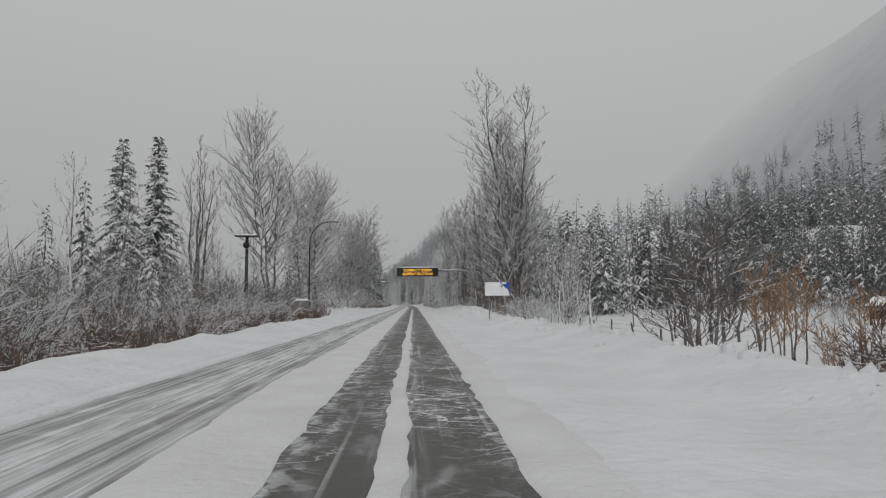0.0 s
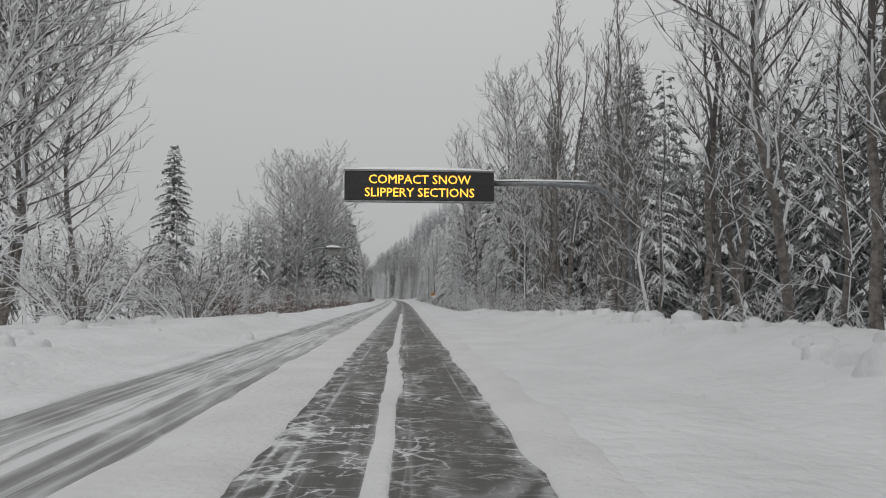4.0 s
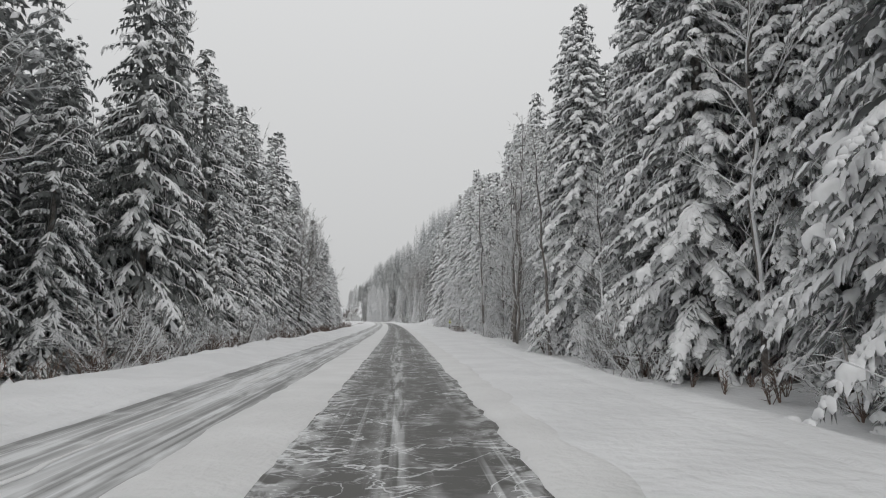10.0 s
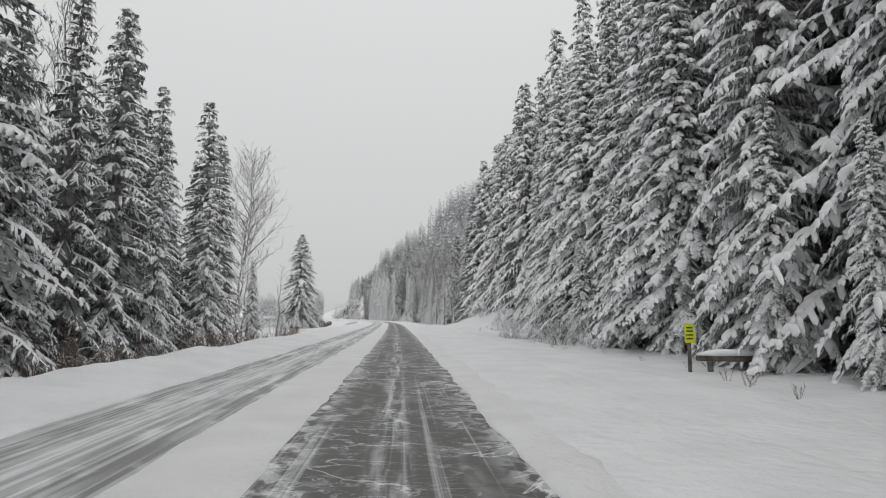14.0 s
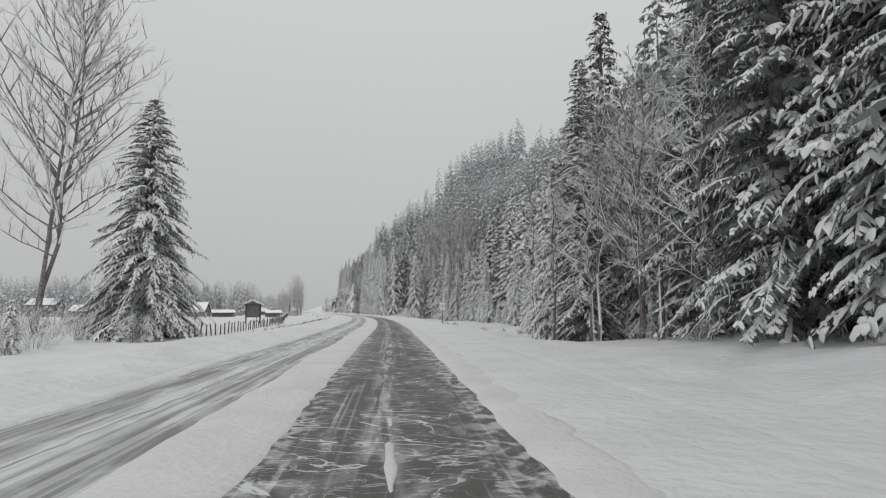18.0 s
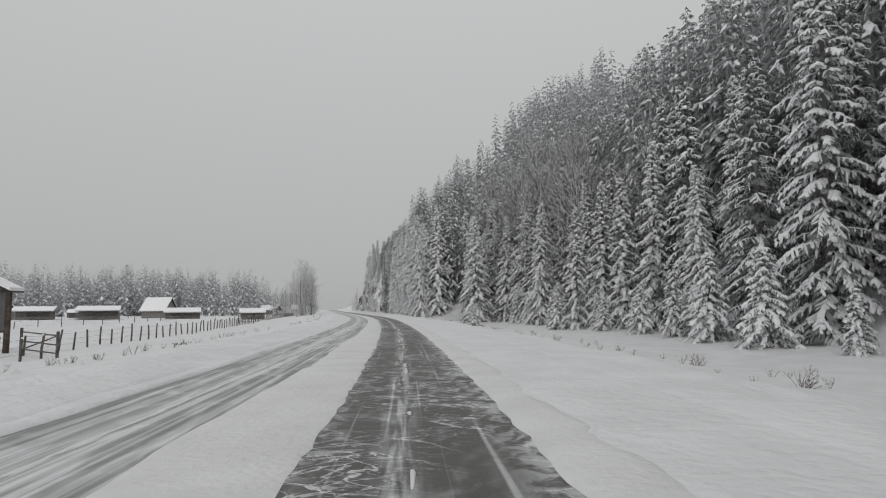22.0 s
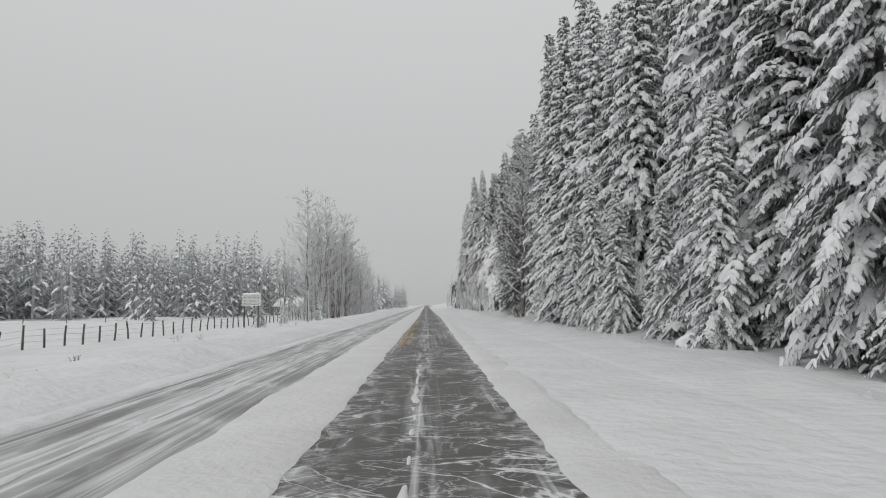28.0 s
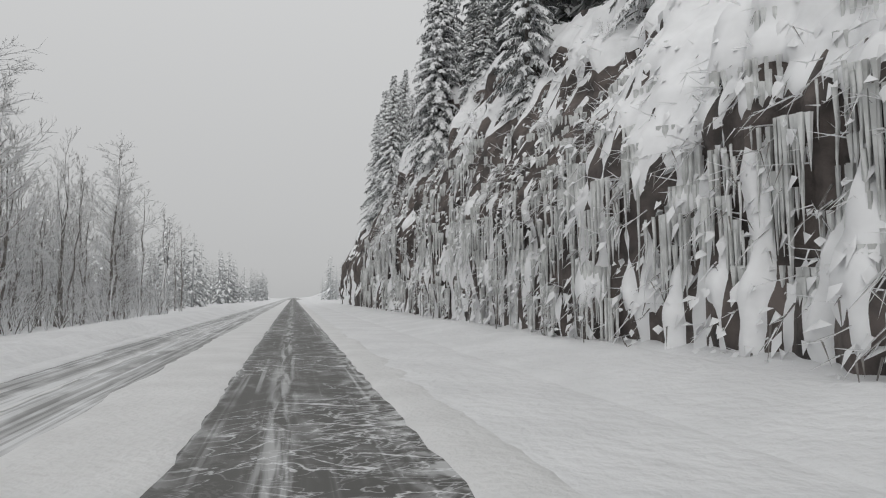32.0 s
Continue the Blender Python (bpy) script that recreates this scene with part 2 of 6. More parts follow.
# haze on the far mountain imitated by transparency that grows with distance and height
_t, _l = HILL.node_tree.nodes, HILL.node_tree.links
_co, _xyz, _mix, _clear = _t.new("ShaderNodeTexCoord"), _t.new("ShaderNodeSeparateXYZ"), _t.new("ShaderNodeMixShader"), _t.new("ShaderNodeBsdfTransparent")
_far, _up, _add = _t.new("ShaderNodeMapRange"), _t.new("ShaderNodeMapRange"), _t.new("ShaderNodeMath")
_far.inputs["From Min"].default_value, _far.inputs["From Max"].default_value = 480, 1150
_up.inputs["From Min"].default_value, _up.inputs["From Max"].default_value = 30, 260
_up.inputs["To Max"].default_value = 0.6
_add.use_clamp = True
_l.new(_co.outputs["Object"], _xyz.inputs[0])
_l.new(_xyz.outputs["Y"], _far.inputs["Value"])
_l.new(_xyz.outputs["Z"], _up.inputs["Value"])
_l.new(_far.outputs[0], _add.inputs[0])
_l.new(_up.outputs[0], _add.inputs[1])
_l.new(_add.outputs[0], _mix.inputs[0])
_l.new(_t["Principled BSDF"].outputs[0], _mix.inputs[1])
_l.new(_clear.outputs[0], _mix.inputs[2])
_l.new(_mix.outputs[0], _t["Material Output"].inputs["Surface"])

LED = bpy.data.materials.new("amber_led")
LED.use_nodes = True
LED.node_tree.nodes["Principled BSDF"].inputs["Base Color"].default_value = (0.8, 0.4, 0.03, 1)
LED.node_tree.nodes["Principled BSDF"].inputs["Emission Color"].default_value = (1.0, 0.5, 0.06, 1)
LED.node_tree.nodes["Principled BSDF"].inputs["Emission Strength"].default_value = 1.9


def asphalt_material():
    """Wet dark asphalt with wind-blown snow lying on it in thin crossing lines and long streaks; UV is (across, along) in metres."""
    m = bpy.data.materials.new("asphalt_with_blown_snow")
    m.use_nodes = True
    n, l = m.node_tree.nodes, m.node_tree.links
    b = n["Principled BSDF"]
    uv = n.new("ShaderNodeUVMap")

    def mapped(sx, sy, off=0.0):
        q = n.new("ShaderNodeMapping")
        q.inputs["Scale"].default_value, q.inputs["Location"].default_value = (sx, sy, 1), (off, off * 1.7, 0)
        l.new(uv.outputs["UV"], q.inputs["Vector"])
        return q.outputs["Vector"]

    def cloudy(vec, detail=4.0, warp=0.0):
        t = n.new("ShaderNodeTexNoise")
        t.inputs["Scale"].default_value, t.inputs["Detail"].default_value, t.inputs["Distortion"].default_value = 1.0, detail, warp
        l.new(vec, t.inputs["Vector"])
        return t.outputs["Fac"]

    def maths(op, a, c, clamp=False):
        q = n.new("ShaderNodeMath")
        q.operation, q.use_clamp = op, clamp
        for k, v in enumerate((a, c)):
            if isinstance(v, float):
                q.inputs[k].default_value = v
            else:
                l.new(v, q.inputs[k])
        return q.outputs[0]

    def ramp(v, lo, hi):
        q = n.new("ShaderNodeMapRange")
        q.interpolation_type = "SMOOTHSTEP"
        q.inputs["From Min"].default_value, q.inputs["From Max"].default_value = lo, hi
        l.new(v, q.inputs["Value"])
        return q.outputs["Result"]

    def contour(vec, width, warp):
        d = maths("ABSOLUTE", maths("SUBTRACT", cloudy(vec, 6.0, warp), 0.5), 0.0)
        return ramp(d, width, width * 0.25)

    def turned(angle, sx, sy, off):
        q, r = n.new("ShaderNodeMapping"), n.new("ShaderNodeMapping")
        q.inputs["Rotation"].default_value = (0, 0, angle)
        r.inputs["Scale"].default_value, r.inputs["Location"].default_value = (sx, sy, 1), (off, off * 1.3, 0)
        l.new(uv.outputs["UV"], q.inputs["Vector"])
        l.new(q.outputs["Vector"], r.inputs["Vector"])
        return r.outputs["Vector"]

    sep = n.new("ShaderNodeSeparateXYZ")
    l.new(uv.outputs["UV"], sep.inputs[0])
    far_lane = ramp(sep.outputs[0], -2.0, -2.4)
    near_lane = ramp(sep.outputs[0], -2.4, -2.0)
    patch = ramp(cloudy(mapped(0.45, 0.14, 5.0), 3.0), 0.38, 0.6)
    patch2 = ramp(cloudy(mapped(0.6, 0.2, 15.0), 3.0), 0.42, 0.62)
    crossing = maths("MULTIPLY", contour(turned(0.5, 0.5, 1.25, 1.0), 0.011, 0.5), patch)
    crossing2 = maths("MULTIPLY", contour(turned(-0.65, 0.8, 1.9, 8.0), 0.014, 0.7), patch2)
    crossing3 = maths("MULTIPLY", contour(turned(0.15, 1.6, 3.4, 28.0), 0.016, 0.9), patch)
    along = maths("MULTIPLY", ramp(cloudy(mapped(9.0, 0.04, 2.0), 5.0), 0.55, 0.7), ramp(cloudy(mapped(1.2, 0.2, 51.0), 4.0), 0.42, 0.62))
    dusty = ramp(cloudy(mapped(2.2, 1.1, 11.0), 9.0, 0.5), 0.5, 0.8)
    rows_far = maths("MULTIPLY", ramp(cloudy(mapped(9.0, 0.07, 21.0), 7.0, 0.3), 0.44, 0.6), far_lane)
    dust_far = maths("MULTIPLY", ramp(cloudy(mapped(3.2, 0.4, 31.0), 9.0, 0.7), 0.42, 0.68), far_lane)
    between = ramp(maths("ABSOLUTE", maths("ADD", sep.outputs[0], 3.5), 0.0), 0.5, 0.15)
    middle = maths("ABSOLUTE", maths("ADD", sep.outputs[0], 0.12), 0.0)
    band = maths("MULTIPLY", ramp(middle, 0.3, 0.03), ramp(cloudy(mapped(8.0, 0.5, 61.0), 8.0, 0.6), 0.42, 0.64))
    rim = maths("ABSOLUTE", sep.outputs[0], 0.0)
    edge = maths("MULTIPLY", ramp(rim, 0.7, 1.3), ramp(cloudy(mapped(4.0, 2.6, 71.0), 9.0, 0.7), 0.44, 0.6))
    edge = maths("MULTIPLY", edge, ramp(sep.outputs[0], -2.2, -1.8))
    crossings = maths("MULTIPLY", maths("ADD", crossing, maths("ADD", maths("MULTIPLY", crossing2, 0.8), maths("MULTIPLY", crossing3, 0.55))), near_lane)
    total = maths("MULTIPLY", along, 0.5)
    for part_, k in ((crossings, 0.8), (dusty, 0.34), (rows_far, 0.36), (dust_far, 0.36), (between, 0.25), (far_lane, 0.2), (band, 0.5), (edge, 0.6)):
        total = maths("ADD", total, maths("MULTIPLY", part_, k))
    total = maths("MINIMUM", total, 0.92)
    stone = n.new("ShaderNodeMix")
    stone.data_type = "RGBA"
    stone.inputs[6].default_value, stone.inputs[7].default_value = (0.06, 0.059, 0.055, 1), (0.1, 0.098, 0.091, 1)
    l.new(cloudy(mapped(1.6, 0.35, 40.0), 6.0), stone.inputs[0])
    mix = n.new("ShaderNodeMix")
    mix.data_type = "RGBA"
    mix.inputs[7].default_value = (0.72, 0.73, 0.74, 1)
    l.new(total, mix.inputs[0])
    l.new(stone.outputs[2], mix.inputs[6])
    l.new(mix.outputs[2], b.inputs["Base Color"])
    b.inputs["Roughness"].default_value = 0.6
    grit = n.new("ShaderNodeTexNoise")
    grit.inputs["Scale"].default_value = 60.0
    bp = n.new("ShaderNodeBump")
    bp.inputs["Strength"].default_value, bp.inputs["Distance"].default_value = 0.3, 0.01
    l.new(uv.outputs["UV"], grit.inputs["Vector"])
    l.new(maths("ADD", maths("MULTIPLY", grit.outputs["Fac"], 0.3), total), bp.inputs["Height"])
    l.new(bp.outputs["Normal"], b.inputs["Normal"])
    return m


ASPHALT = asphalt_material()


# ---- mesh helpers ----
class Bag:
    """Collects points and faces, each face with a material slot."""

    def __init__(self):
        self.v, self.f, self.m = [], [], []

    def add(self, pts, faces, slot=0):
        k = len(self.v)
        self.v.extend(tuple(p) for p in pts)
        for f in faces:
            self.f.append(tuple(i + k for i in f))
            self.m.append(slot)

    def box(self, x0, x1, y0, y1, z0, z1, slot=0, bevel=0.0):
        if bevel:
            e = bevel
            pts = []
            for z, g in ((z0, e), (z0 + e, 0), (z1 - e, 0), (z1, e)):
                pts += [(x0 + g, y0 + g, z), (x1 - g, y0 + g, z), (x1 - g, y1 - g, z), (x0 + g, y1 - g, z)]
            fs = [(3, 2, 1, 0), (12, 13, 14, 15)]
            for r in range(3):
                for i in range(4):
                    j = (i + 1) % 4
                    fs.append((r * 4 + i, r * 4 + j, r * 4 + 4 + j, r * 4 + 4 + i))
            self.add(pts, fs, slot)
            return
        self.add([(x0, y0, z0), (x1, y0, z0), (x1, y1, z0), (x0, y1, z0), (x0, y0, z1), (x1, y0, z1), (x1, y1, z1), (x0, y1, z1)],
                 [(3, 2, 1, 0), (4, 5, 6, 7), (0, 1, 5, 4), (1, 2, 6, 5), (2, 3, 7, 6), (3, 0, 4, 7)], slot)

    def tube(self, pts, radii, sides=6, slot=0, cap=True):
        """A tapered tube along a list of points."""
        ring, k = [], len(self.v)
        pts = [Vector(p) for p in pts]
        for i, p in enumerate(pts):
            d = (pts[min(i + 1, len(pts) - 1)] - pts[max(i - 1, 0)]).normalized()
            a = d.cross(Vector((0, 0, 1)) if abs(d.z) < 0.95 else Vector((1, 0, 0))).normalized()
            c = a.cross(d)
            for j in range(sides):
                w = 2 * math.pi * j / sides + math.pi / 2 + math.pi / sides
                self.v.append(tuple(p + (a * math.cos(w) + c * math.sin(w)) * radii[i]))
        for i in range(len(pts) - 1):
            for j in range(sides):
                q = (j + 1) % sides
                self.f.append((k + i * sides + j, k + i * sides + q, k + (i + 1) * sides + q, k + (i + 1) * sides + j))
                self.m.append(slot)
        if cap:
            e = k + (len(pts) - 1) * sides
            self.f.append(tuple(e + j for j in range(sides)))
            self.m.append(slot)
            self.f.append(tuple(k + j for j in reversed(range(sides))))
            self.m.append(slot)

    def mesh(self, name, *mats, smooth=False):
        me = bpy.data.meshes.new(name)
        me.from_pydata(self.v, [], self.f)
        for m in mats:
            me.materials.append(m)
        if len(mats) > 1:
            me.polygons.foreach_set("material_index", self.m)
        if smooth:
            me.polygons.foreach_set("use_smooth", [True] * len(self.f))
        me.update()
        return me


def part(name, bag, mats, parent, label="", smooth=False):
    """One mesh object under a thing or a part."""
    mats = mats if isinstance(mats, tuple) else (mats,)
    ob = new(name, bag if isinstance(bag, bpy.types.Mesh) else bag.mesh(name, *mats, smooth=smooth))
    ob.parent = parent
    return tagged(ob, label)


def thing(name, m, label, category, group="", kind=""):
    ob = new(name)
    ob.matrix_world = m
    return tagged(ob, label, category, group, kind)


def facing(s, u, z=None, turn=0.0):
    """A pose on the land, its y along the road."""
    return Matrix.Translation(place(s, u, z)) @ pose(0, 0, 0, 0, 0, heading(s) + turn)


def grid_mesh(name, s_list, u_list, height, mat, uv=False, smooth=True):
    s, u = np.meshgrid(s_list, u_list, indexing="ij")
    z = np.array([[height(a, c) for c in u_list] for a in s_list])
    v = places(s.ravel(), u.ravel(), z.ravel())
    ns, nu = len(s_list), len(u_list)
    i = (np.arange(ns - 1)[:, None] * nu + np.arange(nu - 1)[None, :]).ravel()
    faces = np.stack([i, i + 1, i + nu + 1, i + nu], -1)
    me = bpy.data.meshes.new(name)
    me.from_pydata(v.tolist(), [], faces.tolist())
    me.materials.append(mat)
    if uv:
        layer = me.uv_layers.new(name="UVMap")
        flat = np.stack([u.ravel(), s.ravel()], -1)[faces.ravel()]
        layer.data.foreach_set("uv", flat.ravel())
    if smooth:
        me.polygons.foreach_set("use_smooth", [True] * len(faces))
    me.update()
    return me


# ---- the land, one snow-covered sheet ----
u_cols = [-700, -400, -250, -150, -100, -70, -50, -38, -30, -24, -20, -17, -15, -13, -11.5, -10, -9.3, -8.7, -8.2, -7.8, -7.4, -7, -6.7, -6.4, -6.1, -5.8, -5.5, -5.2, -5.0, -4.8]
u_cols += [-3, 0, 2.0, 3.8, 4.1, 4.4, 4.7, 5.0, 5.3, 5.6, 5.9, 6.2, 6.5, 6.8, 7.1, 7.5, 7.9, 8.4, 9, 10, 11, 12, 13.5, 15, 17, 20, 24, 28, 33, 40, 50, 70, 100, 150, 220, 300, 700]
s_rows = list(np.arange(-300, -20, 20.0)) + list(np.arange(-20, 660, .62)) + list(np.arange(660, 700, 1.25)) + list(np.arange(700, 1500, 20.0))


def land_z(s, u):
    return -0.08 if -4.9 < u < 3.9 else ground_z(s, u) - (0.03 if u < -4.75 and u > -4.9 else 0)


tagged(new("ground", grid_mesh("ground", s_rows, u_cols, land_z, SNOW)), "snow-covered land with ploughed banks beside the road", "ground", kind="structure")

# ---- the road and the snow that lies on it ----
road_s = np.arange(-40, 1300, 2.0)
tagged(new("road", grid_mesh("road", road_s, np.linspace(-5.4, 4.6, 9), lambda s, u: 0.0, ASPHALT, uv=True)),
       "two-lane dark asphalt highway streaked with blown snow", "road", kind="structure")


def wob(s, k, amp, scale):
    return amp * (noise.noise((s * scale, k, 0.0)) + 0.6 * noise.noise((s * scale * 3.7, k + 9, 0.0)) + 0.4 * noise.noise((s * scale * 11, k + 4, 0.0)))


def snow_strip(name, label, s0, s1, left, right, thick, step=0.35, mat=PACKED):
    """Packed snow lying along the road between two ragged edges, thin at the rims."""
    bag, s = Bag(), np.arange(s0, s1 + step, step)
    a = np.array([left(q) for q in s])
    b = np.maximum(np.array([right(q) for q in s]), a + 0.01)
    cols = (0.0, 0.06, 0.3, 0.7, 0.94, 1.0)
    rise = (0.001, 0.6, 1.0, 0.9, 0.6, 0.001)
    v = []
    for c, r in zip(cols, rise):
        h = np.array([thick * r * (1 + 0.5 * noise.noise((q * 0.9, c * 3, thick * 50))) for q in s]) + 0.003
        v.append(places(s, a + (b - a) * c, np.where(b - a < .035, -.02, h)))
    v = np.stack(v, 1).reshape(-1, 3)
    k = len(cols)
    i = (np.arange(len(s) - 1)[:, None] * k + np.arange(k - 1)[None, :]).ravel()
    me = bpy.data.meshes.new(name)
    me.from_pydata(v.tolist(), [], np.stack([i, i + 1, i + k + 1, i + k], -1).tolist())
    me.materials.append(mat)
    me.polygons.foreach_set("use_smooth", [True] * len(i))
    return tagged(new(name, me), label, "packed snow", kind="structure")


def bare_left(s):
    """Left edge of the bare tracks of the driving lane."""
    return float(np.interp(s, (0, 60, 380, 400, 440, 490, 570, 605, 625, 700), (-1.2, -1.28, -1.25, -1.05, -1.0, -1.3, -1.15, -0.95, -0.95, -1.1)))


def bare_right(s):
    return float(np.interp(s, (0, 60, 140, 300, 395, 490, 570, 610, 630, 700), (0.9, 1.08, 1.18, 1.2, 1.45, 1.02, 1.12, 1.45, 1.25, 1.2)))


snow_strip("centre_snow", "strip of packed snow between the two lanes", -40, 900, lambda s: -2.45 + wob(s, 1, .16, .12), lambda s: bare_left(s) + wob(s, 2, .055, .3) + .05 * noise.noise((s * 6.1, 1.5, 0.0)), 0.04)
snow_strip("left_edge_snow", "packed snow at the far edge of the opposite lane", -40, 900, lambda s: -5.3, lambda s: -4.62 + wob(s, 3, .12, .15), 0.05, mat=SNOW)
snow_strip("right_shoulder_snow", "smooth snow on the shoulder beside the driving lane", -40, 900, lambda s: bare_right(s) + .12 + wob(s, 4, .06, .4), lambda s: 4.5 + wob(s, 6, .35, .08), 0.05, mat=SNOW)
snow_strip("lane_edge_slush", "greyish slush along the edge of the driving lane", -40, 900, lambda s: bare_right(s) + wob(s, 4, .06, .4) + .06 * noise.noise((s * 6.7, 3.5, 0.0)),
           lambda s: bare_right(s) + .8 + wob(s, 14, .14, .25) + .08 * noise.noise((s * 5.3, 8.5, 0.0)), 0.054)


def broken(s, k):
    """Half width of a snow line that thins out and stops here and there."""
    return max(-.02, -.005 + .13 * noise.noise((s * .22, k, 2.0)) + .08 * noise.noise((s * 1.3, k, 5.0)) + .05 * noise.noise((s * 4.1, k, 8.0)))


for s0, s1, u0, gain, k in ((-40, 128, -.2, .9, 1), (128, 175, -.17, .7, 3), (338, 470, -.03, 1.0, 4), (470, 560, -.2, 1.1, 6)):
    snow_strip("lane_ridge_snow", "broken ridge of snow between wheel tracks", s0, s1, lambda s: u0 + wob(s, k + 20, .05, .1) - gain * broken(s, k) - (.13 if k == 1 else .03 if k == 6 else 0),
               lambda s: u0 + wob(s, k + 20, .05, .1) + gain * broken(s, k + 50) + (.11 if k == 1 else .03 if k == 6 else 0), 0.008 + .01 * gain, .3)
for s0, s1 in ((-40, 396), (556, 900)):
    snow_strip("far_lane_ridge_snow", "ridge of snow between the opposite lane's wheel tracks", s0, s1, lambda s: -3.52 + wob(s, 10, .14, .2) - .7 * broken(s, 70),
               lambda s: -3.46 + wob(s, 10, .14, .2) + .7 * broken(s, 71), 0.014)
snow_strip("far_lane_ridge_snow", "thin broken slush between the opposite lane's wheel tracks", 396, 556, lambda s: -3.5 - 1.2 * broken(s, 60), lambda s: -3.42 + 1.2 * broken(s, 61), 0.015)
for k, (u0, u1) in enumerate(((-1.24, -1.12), (-.99, -.87))):
    for s0, s1, shift in ((348, 352, 0), (396.5, 400.5, .05), (410, 413, .05), (567, 570.6, .2), (571.5, 576, .18), (578, 581.5, .14), (586, 597, .12), (605, 618.5, .1)):
        me = grid_mesh("centre_line", np.arange(s0 + k * .8, s1, .5), [u0 + .03 + shift, u1 + .03 + shift], lambda s, u: 0.004, YELLOW_PAINT, smooth=False)
        tagged(new("centre_line", me), "worn yellow line painted on the asphalt", "road marking", "yellow centre lines", "structure")


# ---- trees ----
def finger(bag, c, m, e, across, wide, high):
    """Snow lying along a bough or twig from c by m to e: a rounded ridge that thins to its tip."""
    nrm = across.cross(e - c)
    nrm = nrm.normalized() if nrm.length > 1e-4 else Vector((0, 0, 1))
    if nrm.z < 0:
        nrm = -nrm
    k = len(bag.v)
    low = nrm * high * .25
    bag.v += [tuple(c - across * wide * .55 - low), tuple(c + nrm * high * .7), tuple(c + across * wide * .55 - low),
              tuple(m - across * wide - low), tuple(m + nrm * high), tuple(m + across * wide - low), tuple(e - low)]
    bag.f += [(k, k + 3, k + 4, k + 1), (k + 1, k + 4, k + 5, k + 2), (k + 3, k + 6, k + 4), (k + 4, k + 6, k + 5)]
    bag.m += [0, 0, 0, 0]


def tuft(bag, c, e, across, wide, high, full=True):
    """A small wedge of snow on a twig."""
    nrm = across.cross(e - c)
    nrm = nrm.normalized() if nrm.length > 1e-4 else Vector((0, 0, 1))
    if nrm.z < 0:
        nrm = -nrm
    k = len(bag.v)
    m = c.lerp(e, .42 if full else .3)
    bag.v += [tuple(m - across * wide), tuple(m + nrm * high), tuple(m + across * wide), tuple(e), tuple(c)]
    bag.f += [(k, k + 3, k + 1), (k + 1, k + 3, k + 2), (k + 4, k, k + 1, k + 2)] if full else [(k, k + 3, k + 1), (k + 1, k + 3, k + 2)]
    bag.m += [0, 0, 0] if full else [0, 0]


def lobe(bag, c, e, up, wide, high):
    """A rounded finger of snow from c to its tip e, proud on the side that up points to."""
    d = e - c
    across = d.cross(up)
    if across.length < 1e-4:
        return
    across = across.normalized()
    nrm = across.cross(d).normalized()
    k = len(bag.v)
    for f, w, h in ((.2, 1.0, 1.0), (.78, .95, .85)):
        m, a = c + d * f, across * wide * w
        bag.v += [tuple(m - a - nrm * high * .1), tuple(m + nrm * high * h), tuple(m + a - nrm * high * .1)]
    bag.v += [tuple(c - d * .06 + nrm * high * .2), tuple(e)]
    bag.f += [(k + 6, k, k + 1), (k + 6, k + 1, k + 2), (k, k + 3, k + 4, k + 1), (k + 1, k + 4, k + 5, k + 2), (k + 3, k + 7, k + 4), (k + 4, k + 7, k + 5)]
    bag.m += [0] * 6


def mitten(bag, c, out, side, long, wide, rng):
    """A pillow of snow over a bough's end, its skirt parted into hanging fingers."""
    k, n = len(bag.v), 10
    top = c + Vector((0, 0, wide * .38))
    bag.v.append(tuple(top))
    for ring, (r, z) in enumerate(((.5, .26), (.9, -.12), (1.05, -.75))):
        for j in range(n):
            a = j * 2 * math.pi / n
            g = rng.uniform(.85, 1.15)
            low = z * wide
            if ring == 2:
                low -= wide * (rng.uniform(.25, .95) if j % 2 else -.3)
                g *= .95 if j % 2 else .8
            q = c + out * long * (math.cos(a) * r * g + .1) + side * wide * math.sin(a) * r * g
            bag.v.append(tuple(q + Vector((0, 0, low - long * .45 * max(0, math.cos(a)) * r))))
    for j in range(n):
        q = (j + 1) % n
        bag.f.append((k, k + 1 + j, k + 1 + q))
        for r in range(2):
            bag.f.append((k + 1 + r * n + j, k + 1 + (r + 1) * n + j, k + 1 + (r + 1) * n + q, k + 1 + r * n + q))
    bag.m += [0] * (n * 3)


